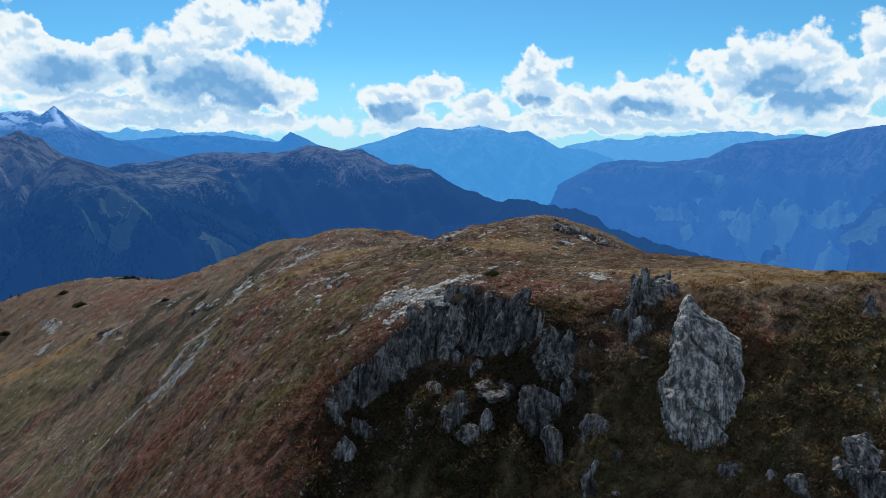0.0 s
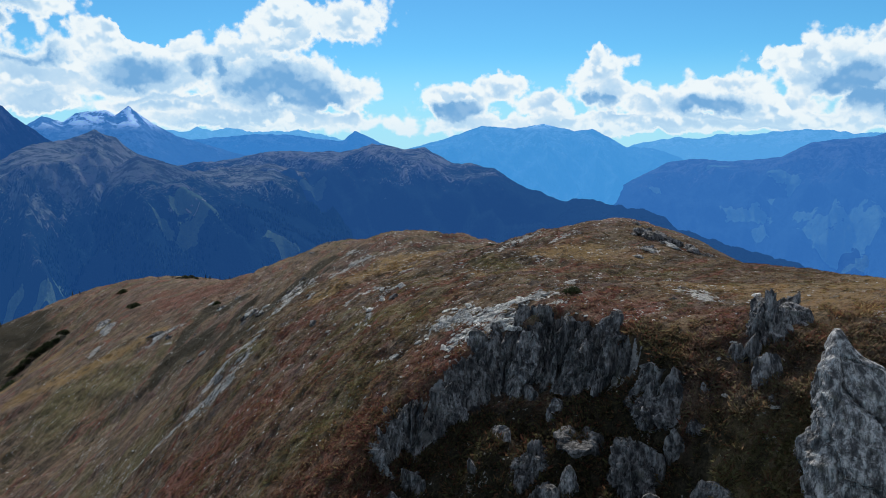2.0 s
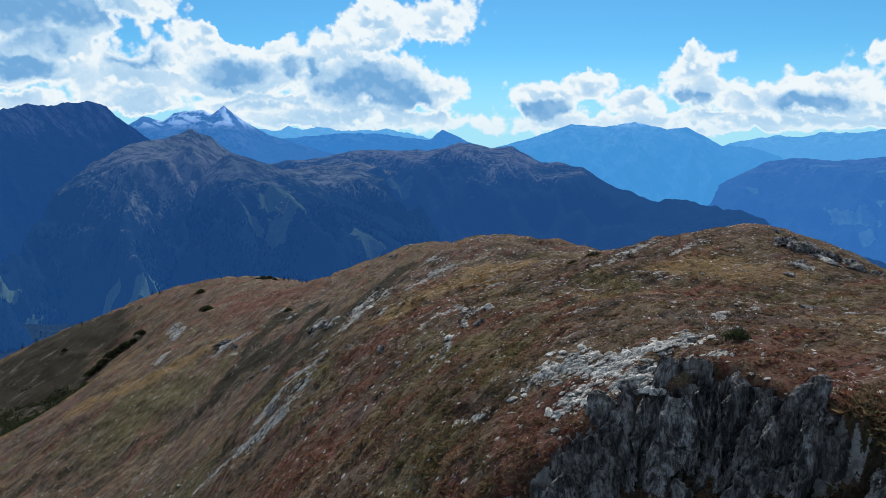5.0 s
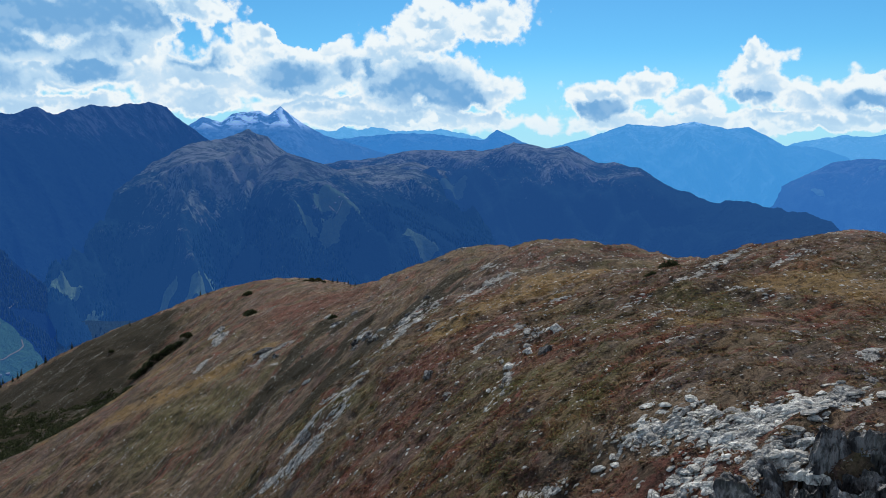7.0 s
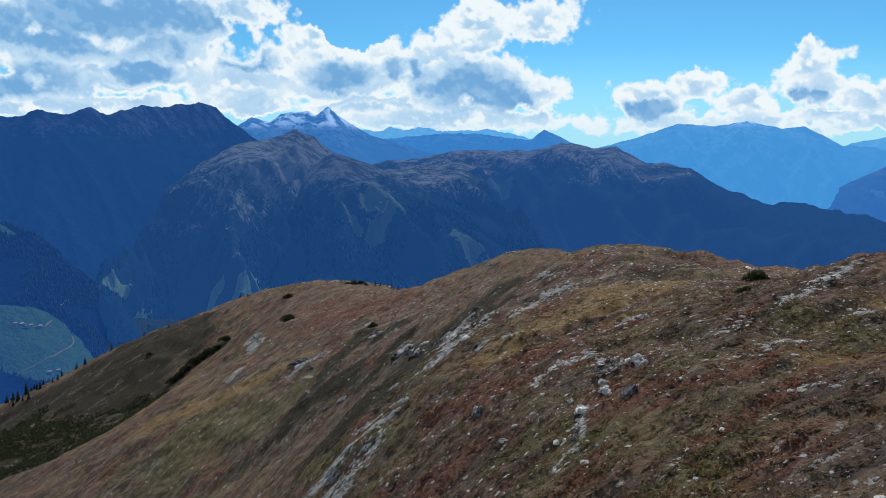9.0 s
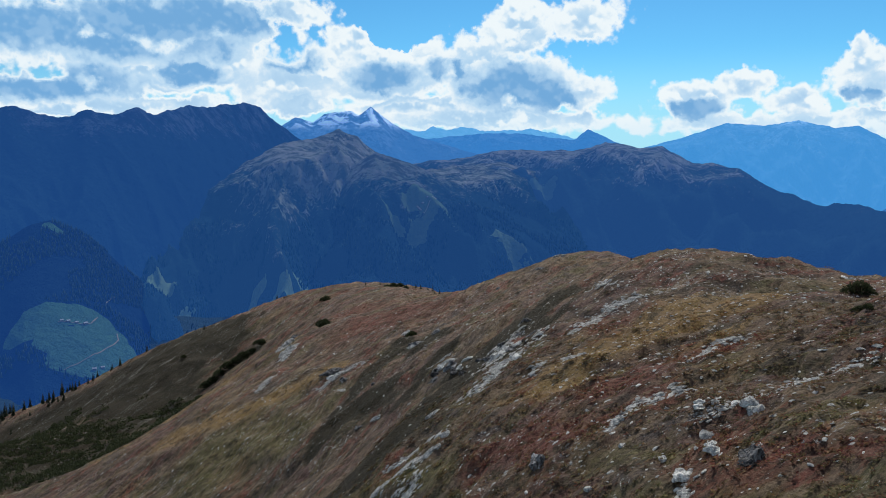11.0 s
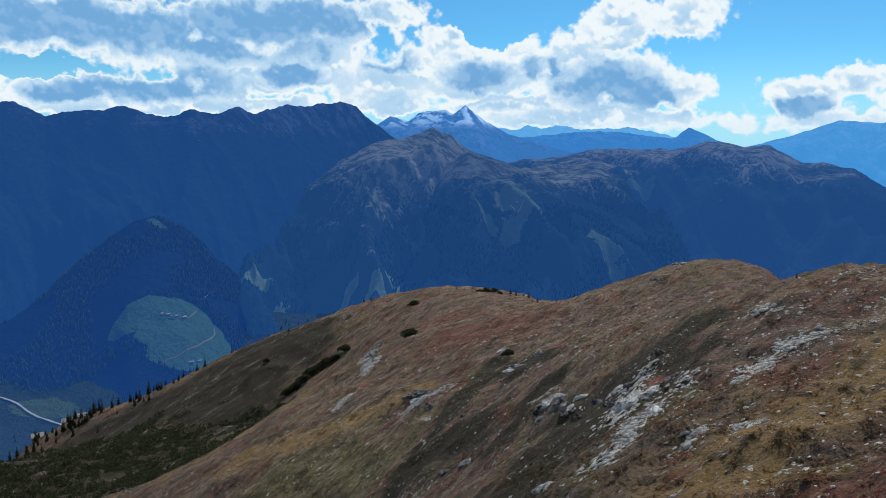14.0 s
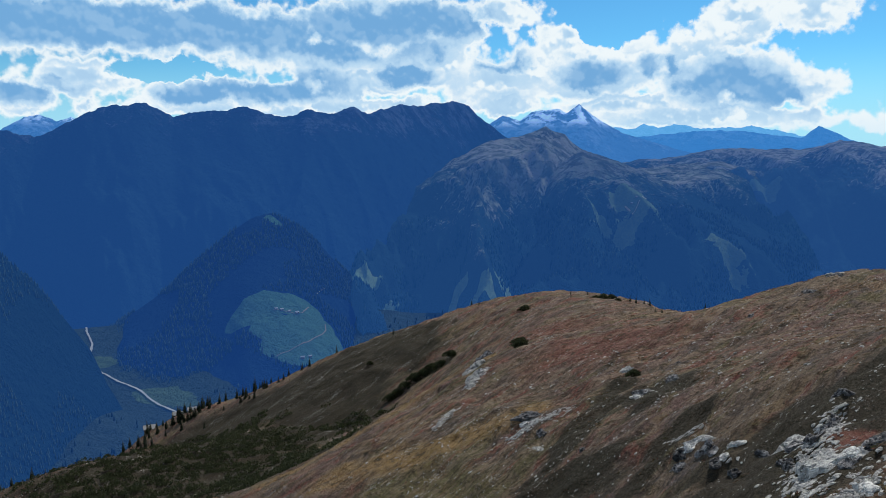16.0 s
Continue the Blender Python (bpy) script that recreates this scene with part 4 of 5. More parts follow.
KNOLL_FIELDS = [(-1255, 1245, 24, 14)] + [(x, y, 40, 40) for x, y in ((-1008, 965), (-1011, 990), (-1005, 1018), (-985, 1050), (-953, 965), (-933, 988), (-908, 1012), (-885, 1003), (-905, 948), (-872, 950), (-941, 1033))] 
# last colour triple of each slope: blue glow painted on as its haze
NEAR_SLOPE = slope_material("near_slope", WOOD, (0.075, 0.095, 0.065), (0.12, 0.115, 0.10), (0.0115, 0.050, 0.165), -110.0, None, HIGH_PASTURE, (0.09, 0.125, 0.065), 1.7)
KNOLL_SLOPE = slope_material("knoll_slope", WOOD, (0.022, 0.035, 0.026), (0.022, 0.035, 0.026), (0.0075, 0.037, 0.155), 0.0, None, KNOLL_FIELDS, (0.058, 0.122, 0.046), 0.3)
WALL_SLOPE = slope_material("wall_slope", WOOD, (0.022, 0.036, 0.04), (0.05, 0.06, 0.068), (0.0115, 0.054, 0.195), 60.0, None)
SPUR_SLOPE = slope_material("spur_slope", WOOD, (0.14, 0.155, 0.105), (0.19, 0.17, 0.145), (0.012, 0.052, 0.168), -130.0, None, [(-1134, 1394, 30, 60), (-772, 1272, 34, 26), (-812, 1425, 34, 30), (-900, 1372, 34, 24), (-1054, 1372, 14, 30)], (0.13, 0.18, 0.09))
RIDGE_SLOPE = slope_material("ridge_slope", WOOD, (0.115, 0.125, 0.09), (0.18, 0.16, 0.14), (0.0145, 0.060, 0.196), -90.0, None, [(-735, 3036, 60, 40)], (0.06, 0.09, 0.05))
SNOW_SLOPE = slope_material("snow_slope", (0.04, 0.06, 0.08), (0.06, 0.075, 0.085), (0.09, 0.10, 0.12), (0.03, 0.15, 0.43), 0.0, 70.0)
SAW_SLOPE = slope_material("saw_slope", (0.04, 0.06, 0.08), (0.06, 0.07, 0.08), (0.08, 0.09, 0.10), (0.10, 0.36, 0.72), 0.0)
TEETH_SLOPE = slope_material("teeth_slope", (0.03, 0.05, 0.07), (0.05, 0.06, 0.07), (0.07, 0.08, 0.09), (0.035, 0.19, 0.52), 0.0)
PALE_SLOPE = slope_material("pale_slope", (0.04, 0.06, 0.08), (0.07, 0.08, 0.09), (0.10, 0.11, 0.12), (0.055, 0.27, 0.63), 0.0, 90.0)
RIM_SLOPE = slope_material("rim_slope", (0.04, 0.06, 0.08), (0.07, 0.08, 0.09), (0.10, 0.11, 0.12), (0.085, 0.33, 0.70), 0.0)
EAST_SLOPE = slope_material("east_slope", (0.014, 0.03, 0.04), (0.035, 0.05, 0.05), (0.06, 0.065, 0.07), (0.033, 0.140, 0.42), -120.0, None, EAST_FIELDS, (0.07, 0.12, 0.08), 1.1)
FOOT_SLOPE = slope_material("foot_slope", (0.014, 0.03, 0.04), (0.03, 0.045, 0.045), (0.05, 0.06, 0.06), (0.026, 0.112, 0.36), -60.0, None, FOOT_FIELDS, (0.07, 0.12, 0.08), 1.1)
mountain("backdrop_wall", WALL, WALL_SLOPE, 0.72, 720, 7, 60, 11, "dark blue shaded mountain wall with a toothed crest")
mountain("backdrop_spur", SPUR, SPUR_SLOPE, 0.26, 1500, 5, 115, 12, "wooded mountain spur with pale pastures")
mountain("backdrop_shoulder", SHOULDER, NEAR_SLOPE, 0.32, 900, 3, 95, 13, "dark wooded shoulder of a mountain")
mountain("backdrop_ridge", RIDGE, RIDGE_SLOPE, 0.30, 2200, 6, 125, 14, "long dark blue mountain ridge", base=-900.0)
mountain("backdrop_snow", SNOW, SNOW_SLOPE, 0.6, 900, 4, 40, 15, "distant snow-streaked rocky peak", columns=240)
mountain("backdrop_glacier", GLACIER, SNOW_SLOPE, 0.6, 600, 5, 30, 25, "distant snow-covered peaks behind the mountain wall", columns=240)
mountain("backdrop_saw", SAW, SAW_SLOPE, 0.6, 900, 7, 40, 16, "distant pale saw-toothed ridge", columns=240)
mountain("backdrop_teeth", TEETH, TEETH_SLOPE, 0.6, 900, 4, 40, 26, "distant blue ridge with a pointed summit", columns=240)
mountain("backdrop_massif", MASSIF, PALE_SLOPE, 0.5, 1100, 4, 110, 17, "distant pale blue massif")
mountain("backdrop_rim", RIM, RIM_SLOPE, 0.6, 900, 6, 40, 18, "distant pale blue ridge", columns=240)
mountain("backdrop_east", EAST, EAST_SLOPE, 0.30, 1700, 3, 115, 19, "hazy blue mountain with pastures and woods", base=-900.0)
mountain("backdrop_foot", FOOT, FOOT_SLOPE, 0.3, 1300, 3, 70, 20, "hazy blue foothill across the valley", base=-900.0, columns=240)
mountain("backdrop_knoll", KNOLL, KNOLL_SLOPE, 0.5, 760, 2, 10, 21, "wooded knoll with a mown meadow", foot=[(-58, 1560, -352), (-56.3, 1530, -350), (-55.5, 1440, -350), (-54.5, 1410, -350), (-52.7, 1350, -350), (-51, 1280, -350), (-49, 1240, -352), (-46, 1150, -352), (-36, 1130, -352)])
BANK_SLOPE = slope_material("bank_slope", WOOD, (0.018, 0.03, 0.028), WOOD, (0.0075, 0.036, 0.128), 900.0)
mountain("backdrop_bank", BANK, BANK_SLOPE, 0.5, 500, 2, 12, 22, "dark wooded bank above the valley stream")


def mesh_object(name, verts, faces, mat, smooth=False):
    mesh = bpy.data.meshes.new(name)
    mesh.from_pydata([tuple(v) for v in verts], [], [tuple(f) for f in faces])
    mesh.polygons.foreach_set("use_smooth", np.full(len(faces), smooth))
    mesh.materials.append(mat)
    mesh.update()
    return mesh


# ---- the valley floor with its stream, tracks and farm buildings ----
def plain_material(name, colour, rough=0.9, air_glow=None):
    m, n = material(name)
    # where a glow colour is given, it stands in for blue haze
    finish(n, n.mix(n.noise(where(n), 0.4, 5.0), colour, tuple(0.8 * v for v in colour)), rough, None, glow=air_glow)
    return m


# floor, gravel and tracks glow faintly blue to imitate the haze before them
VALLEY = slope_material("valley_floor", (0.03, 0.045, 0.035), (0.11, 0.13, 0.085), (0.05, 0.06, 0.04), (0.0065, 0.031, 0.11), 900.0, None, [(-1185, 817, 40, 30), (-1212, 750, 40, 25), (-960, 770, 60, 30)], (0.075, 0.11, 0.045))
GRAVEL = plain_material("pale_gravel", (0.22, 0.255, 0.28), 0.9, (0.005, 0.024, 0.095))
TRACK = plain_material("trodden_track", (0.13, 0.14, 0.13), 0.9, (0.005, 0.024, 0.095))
STREAM = [(-1429, 933), (-1342, 887), (-1279, 859), (-1217, 815), (-1144, 787), (-1086, 774), (-1005, 765), (-926, 746), (-886, 739), (-842, 726), (-700, 690), (-500, 640)]
az, far = np.meshgrid(np.radians(np.linspace(-82, -20, 160)), np.linspace(560, 1640, 140), indexing="ij")
vx, vy = far * np.sin(az), far * np.cos(az)
off = np.min([segment_distance(vx, vy, a, c) for a, c in zip(STREAM, STREAM[1:])], axis=0)
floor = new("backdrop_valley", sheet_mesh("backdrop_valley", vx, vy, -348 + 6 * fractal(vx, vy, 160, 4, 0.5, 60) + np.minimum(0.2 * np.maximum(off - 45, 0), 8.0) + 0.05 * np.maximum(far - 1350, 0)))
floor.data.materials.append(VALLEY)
tagged(floor, "dull green valley floor with scattered scrub", "valley", kind="structure")


def drop_on(objects, x, y):
    """Height of the highest of the surfaces at a place."""
    tops = []
    for ob in objects:
        hit, at, _, _ = ob.ray_cast((x, y, 500.0), (0, 0, -1))
        if hit:
            tops.append(at.z)
    return max(tops) if tops else -346.0


def ribbon(name, line, width, objects, mat, label, category, lift=1.5, seed=0):
    """A track or stream laid along a line on the slopes."""
    r = random.Random(seed)
    fine = []
    for a, c in zip(line, line[1:]):
        steps = max(2, int(math.dist(a, c) / 9))
        fine += [(a[0] + (c[0] - a[0]) * k / steps, a[1] + (c[1] - a[1]) * k / steps) for k in range(steps)]
    fine.append(line[-1])
    verts, faces = [], []
    for k, (x, y) in enumerate(fine):
        a, c = fine[max(0, k - 1)], fine[min(len(fine) - 1, k + 1)]
        length = math.dist(a, c) or 1.0
        nx, ny = -(c[1] - a[1]) / length, (c[0] - a[0]) / length
        w, wob = width * r.uniform(0.7, 1.2) / 2, r.uniform(-0.12, 0.12) * width
        for s in (-1, 1):
            px, py = x + nx * (s * w + wob), y + ny * (s * w + wob)
            verts.append((px, py, drop_on(objects, px, py) + lift))
        if k:
            faces.append((2 * k - 2, 2 * k - 1, 2 * k + 1, 2 * k))
    ob = new(name, mesh_object(name, verts, faces, mat))
    return tagged(ob, label, category, kind="structure")


# ---- rocks ----
BALLS = {}


def ball(level):
    """Unit directions and triangles of a geodesic ball."""
    if level not in BALLS:
        bm = bmesh.new()
        bmesh.ops.create_icosphere(bm, subdivisions=level, radius=1.0)
        bm.verts.ensure_lookup_table()
        BALLS[level] = (np.array([v.co[:] for v in bm.verts]), [[v.index for v in f.verts] for f in bm.faces])
        bm.free()
    return BALLS[level]


def rock_shape(half, seed, level=4, cuts=16, rough=0.12, lean=0.0, taper=0.25):
    """A block cut by random planes, with cracked, ribbed sides; half: its half sizes in metres."""
    r = np.random.RandomState(seed)
    ways, faces = ball(level)
    normals = r.normal(size=(cuts, 3))
    normals[: 2 * cuts // 3, 2] *= 0.25
    normals /= np.linalg.norm(normals, axis=1)[:, None]
    reach = r.uniform(0.6, 1.0, cuts)
    with np.errstate(divide="ignore"):
        grow = np.where(ways @ normals.T > 0.05, reach / np.maximum(ways @ normals.T, 0.05), 9.0)
    p = ways * np.minimum(grow.min(1), 1.25)[:, None]
    p = p * np.array(half)
    shrink = 1 - taper * np.clip(p[:, 2] / half[2], -1, 1)
    p[:, :2] *= shrink[:, None]
    size = float(np.mean(half))
    cells = p[r.choice(len(p), 26)] * r.uniform(0.8, 1.1, (26, 1))
    gap = np.linalg.norm((p[:, None] - cells[None]) * np.array([1, 1, 0.5]), axis=2)
    order = np.sort(gap, axis=1)
    push = r.uniform(-1, 1, 26)[gap.argmin(1)] - 0.9 * np.clip(1 - (order[:, 1] - order[:, 0]) / (0.07 * size), 0, 1)
    around = np.arctan2(p[:, 1], p[:, 0]) * (half[0] + half[1]) * 0.5
    ribs = fractal(around + seed * 13.1, p[:, 2] * 0.3, 0.4 * size, 3, 0.6, seed, True)
    lumps = fractal(p[:, 0] + p[:, 2] * 0.6 + seed * 3.3, p[:, 1] + p[:, 2] * 0.4, 0.3 * size, 3, 0.6, seed + 5)
    if level >= 5:
        chunks = p[r.choice(len(p), 110)]
        gap = np.sort(np.linalg.norm((p[:, None] - chunks[None]) * np.array([1, 1, 0.4]), axis=2), axis=1)
        push = push + 0.45 * np.clip(gap[:, 0] / (0.2 * size), 0, 1) - 0.7 * np.clip(1 - (gap[:, 1] - gap[:, 0]) / (0.035 * size), 0, 1)
        push = push + 0.45 * fractal(around * 1.0 + seed, p[:, 2] * 0.22, 0.13 * size, 3, 0.6, seed + 9, True)
    p = p + ways * (size * rough * (1.1 * push + 0.2 * (ribs - 0.4) + 0.12 * lumps))[:, None]
    p[:, 0] += lean * p[:, 2]
    return p, faces


def rock(name, x, y, z, half, mat, seed, turn=0.0, level=4, tilt=0.0, lean=0.0, taper=0.25, rough=0.12, label="", category="rock", group=""):
    verts, faces = rock_shape(half, seed, level, 22, rough, lean, taper)
    ob = new(name, mesh_object(name, verts, faces, mat))
    ob.matrix_world = pose(x, y, z, tilt, 0, turn)
    return tagged(ob, label, category, group)


dice = random.Random(4)
tower = new("rock_tower")
tagged(tower, "tall pointed grey rock tower rising from the heath slope", "rock")
# outline of the tower: share of the way down, left, right, half depth
TOWER = [(0.0, -0.15, 0.2, 0.3), (0.05, -0.6, 0.6, 0.7), (0.12, -1.2, 1.4, 1.3), (0.17, -1.6, 3.2, 1.7), (0.27, -2.1, 5.0, 2.3), (0.46, -2.5, 4.7, 2.8), (0.58, -3.6, 4.2, 3.0), (0.73, -3.8, 3.7, 2.9), (0.9, -2.2, 2.4, 2.2), (1.0, -0.6, 1.4, 1.4), (1.1, 0.2, 0.6, 0.8)]


def tower_shape(top, bottom, around=150, rows=170, seed=5):
    """A leaning slab with a pointed head, split by cracks into upright blocks."""
    r = np.random.RandomState(seed)
    k, left, right, deep = np.array(TOWER).T
    f = np.linspace(0, k[-1], rows)
    l, g, d = np.interp(f, k, left), np.interp(f, k, right), np.interp(f, k, deep)
    a = np.linspace(0, 2 * np.pi, around, endpoint=False)
    round_x, round_y = np.sign(np.cos(a)) * np.abs(np.cos(a)) ** 0.75, np.sign(np.sin(a)) * np.abs(np.sin(a)) ** 0.75
    axis = np.array(top) + (np.array(bottom) - np.array(top)) * f[:, None]
    x = (l + g)[:, None] / 2 + (g - l)[:, None] / 2 * round_x
    y = d[:, None] * round_y
    high = np.repeat(f[:, None] * 19.0, around, 1)
    cells = np.stack([r.uniform(-4.5, 5.5, 46), r.uniform(-3.5, 3.5, 46), r.uniform(0, 20, 46)], -1)
    p = np.stack([x, y, high], -1).reshape(-1, 3)
    gap = np.linalg.norm((p[:, None] - cells[None]) * np.array([1.25, 1.25, 0.5]), axis=2)
    order = np.sort(gap, axis=1)
    push = 0.75 * r.uniform(-1, 1, 46)[gap.argmin(1)] - 0.9 * np.clip(1 - (order[:, 1] - order[:, 0]) / 0.35, 0, 1)
    turn = p[:, 0] + 0.6 * p[:, 1]
    push = push + 0.4 * fractal(turn + 40, p[:, 2] * 0.3, 1.6, 4, 0.6, 61, True) + 0.35 * fractal(turn, p[:, 2] + p[:, 1], 1.1, 4, 0.6, 62)
    size = np.minimum(np.repeat(d / 2.4, around), 1.0)
    way = np.stack([np.tile(round_x, rows), np.tile(round_y, rows)], -1)
    p[:, :2] += way * (0.62 * (push - 0.3) * size)[:, None]
    verts = np.stack([p[:, 0], p[:, 1], np.zeros(len(p))], -1) + np.repeat(axis, around, 0)
    n0 = np.arange(rows * around).reshape(rows, around)
    faces = np.stack([n0[:-1], n0[1:], np.roll(n0, -1, 1)[1:], np.roll(n0, -1, 1)[:-1]], -1).reshape(-1, 4)
    return verts, [tuple(reversed(q)) for q in faces.tolist()] + [tuple(n0[0].tolist())]


body = new("rock_body", mesh_object("rock_body", *tower_shape((27.0, 86.4, -16.0), (27.2, 80.6, -33.4)), TOWER_ROCK))
body.parent = tower
for name, x, y, z, half, seed, turn, tilt, taper, note in (
    ("rock_flank", 30.2, 84.0, -22.4, (1.7, 1.5, 3.6), 14, 30, -20, 0.1, "smooth pale flank"),
    ("rock_shoulder", 24.6, 82.2, -28.6, (1.5, 1.5, 2.6), 27, 10, -20, 0.1, ""),
):
    shape = rock_shape(half, seed, 5, 16, 0.07, 0, taper)
    piece = new(name, mesh_object(name, *shape, TOWER_ROCK))
    piece.matrix_world = pose(x, y, z, tilt, 0, turn)
    piece.parent = tower
    tagged(piece, note)


def crag_wall(s0, s1, seed):
    """A stretch of the broken cliff: upright blocks of uneven set-back and height, parted by deep clefts."""
    r = np.random.RandomState(seed)
    line = np.array([q for q in CLIFF_EDGE if q[0] > -14 or q[1] < 93])
    line = line[[k for k in range(len(line)) if k != 1]]
    run = np.concatenate([[0], np.cumsum(np.hypot(*np.diff(line, axis=0).T))])
    s, v = np.arange(s0 * run[-1], s1 * run[-1], 0.12), np.linspace(-0.08, 1, 64)
    ex, ey = np.interp(s, run, line[:, 0]), np.interp(s, run, line[:, 1])
    soft = np.hanning(25) / np.hanning(25).sum()
    ex, ey = (np.convolve(np.pad(q, 12, "edge"), soft, "valid") for q in (ex, ey))
    tx, ty = np.gradient(ex), np.gradient(ey)
    tx, ty = tx / np.hypot(tx, ty), ty / np.hypot(tx, ty)
    drop = np.interp(ex, *zip(*CLIFF_DROP)) + 1.6
    S, V = np.meshgrid(s, v, indexing="ij")
    down = np.maximum(V, 0) * drop[:, None]
    lean = S + 0.22 * down + 0.5 * lattice(S / 2.5, down / 2.5, seed)
    parts = np.cumsum(r.uniform(0.5, 2.1, 90)) + s[0] - 3
    which = np.searchsorted(parts, lean)
    back, cap = r.uniform(-0.9, 0.9, 92), r.uniform(-0.9, 0.8, 92)
    back[r.uniform(size=92) < 0.2] = -2.2
    edge = np.minimum(np.abs(lean - parts[np.clip(which, 0, 89)]), np.abs(lean - parts[np.clip(which - 1, 0, 89)]))
    steps = np.floor(down / 1.7 + 2 * lattice(S / 3, down * 0 + 3, seed + 1))
    out = 0.1 + 0.34 * down + back[which] + 0.5 * lattice(steps * 7.3 + which * 3.1, steps * 0 + 0.5, seed + 2)
    out = out - 0.8 * np.clip(1 - edge / 0.16, 0, 1) + 0.45 * fractal(S, down * 0.3, 0.8, 4, 0.6, seed + 3, True) + 0.3 * fractal(S, down, 1.3, 4, 0.6, seed + 4)
    out = np.where(V < 0, out[:, 6:7] - 0.8, out)
    top = hill(ex, ey + 0.8)[:, None] - 0.25 + cap[which[:, 6:7]] * 0.45 + 0.25 * lattice(S / 0.7, S * 0, seed + 5)
    z = np.where(V < 0, top - 0.7, top - down)
    x, y = ex[:, None] + ty[:, None] * out, ey[:, None] - tx[:, None] * out
    ob = new("crag_wall", sheet_mesh("crag_wall", x, y, z))
    ob.data.polygons.foreach_set("use_smooth", np.zeros(len(ob.data.polygons), bool))
    ob.data.materials.append(CRAG)
    return tagged(ob, "broken grey cliff of upright blocks and dark clefts", "crag", "crags of the brow")


for k in range(5):
    crag_wall(0.01 + 0.195 * k, 0.01 + 0.195 * (k + 1) + 0.004, 810 + 7 * k)
for k, (x, y, z, w, h) in enumerate(CRAGS + CRAGS_MORE):
    big = w > 1.5 or h > 2.2
    rock("crag", x, y + 0.3 * w, z, (w * 1.22, w * 0.95, h * 1.15), CRAG, 40 + k, dice.uniform(-35, 35), 5 if w * h > 3.4 else 4, dice.uniform(-18, -3), dice.uniform(-0.18, 0.18), dice.uniform(0.0, 0.3), 0.15,
         "weathered grey crag standing out of the steep brow" if big else "small grey outcrop in the grass of the brow", "crag", "crags of the brow")
for k, (x, y, w) in enumerate(BOULDERS + BOULDERS_MORE):
    half = (0.62 * w, 0.48 * w, 0.21 * w)
    rock("boulder", x, y, height_at(x, y) + 0.08 * w, half, PALE_ROCK, 140 + k, dice.uniform(0, 180), 3, dice.uniform(-15, 15), 0, 0.2, 0.12, "pale angular boulder lying on the heath", "boulder", "boulders on the heath")


# ---- loose stones and plants ----
def normal_at(x, y):
    e = 0.5
    g = np.stack([-(hill(x + e, y) - hill(x - e, y)) / (2 * e), -(hill(x, y + e) - hill(x, y - e)) / (2 * e), np.ones_like(x)], -1)
    return g / np.linalg.norm(g, axis=1)[:, None]


def strewn(name, shapes, x, y, size, sink, mat, rand, flat=(1, 1, 1), smooth=False, cover=False, stretch=0.0, aim=None):
    """Many small pieces on the ground, joined into one mesh."""
    z, up = ground_height(x, y), normal_at(x, y)
    spin = rand.uniform(0, 2 * np.pi, len(x)) if aim is None else rand.normal(aim, 0.5, len(x))
    side = np.stack([np.cos(spin), np.sin(spin), np.zeros_like(spin)], -1)
    side -= up * (side * up).sum(1)[:, None]
    side /= np.linalg.norm(side, axis=1)[:, None]
    over = np.cross(up, side)
    kind = rand.randint(0, len(shapes), len(x))
    places, polys, owner, at = [], [], [], 0
    for k, (verts, tris) in enumerate(shapes):
        mine = np.where(kind == k)[0]
        v = np.asarray(verts) * np.array(flat)
        w = v[None] * size[mine, None, None] * (1 + stretch * rand.uniform(-1, 1, (len(mine), 1, 3)))
        w = w[..., 0:1] * side[mine, None] + w[..., 1:2] * over[mine, None] + w[..., 2:3] * up[mine, None]
        w += np.stack([x[mine], y[mine], z[mine]], -1)[:, None] - up[mine, None] * (sink * size[mine])[:, None, None]
        places.append(w.reshape(-1, 3))
        owner.append(np.repeat(mine, len(v)))
        t = np.asarray(tris)
        polys.append((t[None] + (np.arange(len(mine)) * len(v))[:, None, None] + at).reshape(-1, 3))
        at += len(mine) * len(v)
    places, polys = np.concatenate(places), np.concatenate(polys)
    mesh = bpy.data.meshes.new(name)
    mesh.vertices.add(len(places))
    mesh.vertices.foreach_set("co", places.astype(np.float32).ravel())
    mesh.loops.add(polys.size)
    mesh.polygons.add(len(polys))
    mesh.loops.foreach_set("vertex_index", polys.astype(np.int32).ravel())
    mesh.polygons.foreach_set("loop_start", np.arange(0, polys.size, 3, dtype=np.int32))
    mesh.polygons.foreach_set("use_smooth", np.full(len(polys), smooth))
    mesh.update(calc_edges=True)
    mesh.materials.append(mat)
    if cover:
        cover_and_shade(mesh, x, y, np.concatenate(owner))
    return new(name, mesh)


rand = np.random.RandomState(8)
chips = [rock_shape((1, 0.62, 0.26), 300 + k, 1, 9, 0.04) for k in range(8)]
slabs = [rock_shape((1, 0.55, 0.2), 320 + k, 2, 10, 0.05) for k in range(12)]


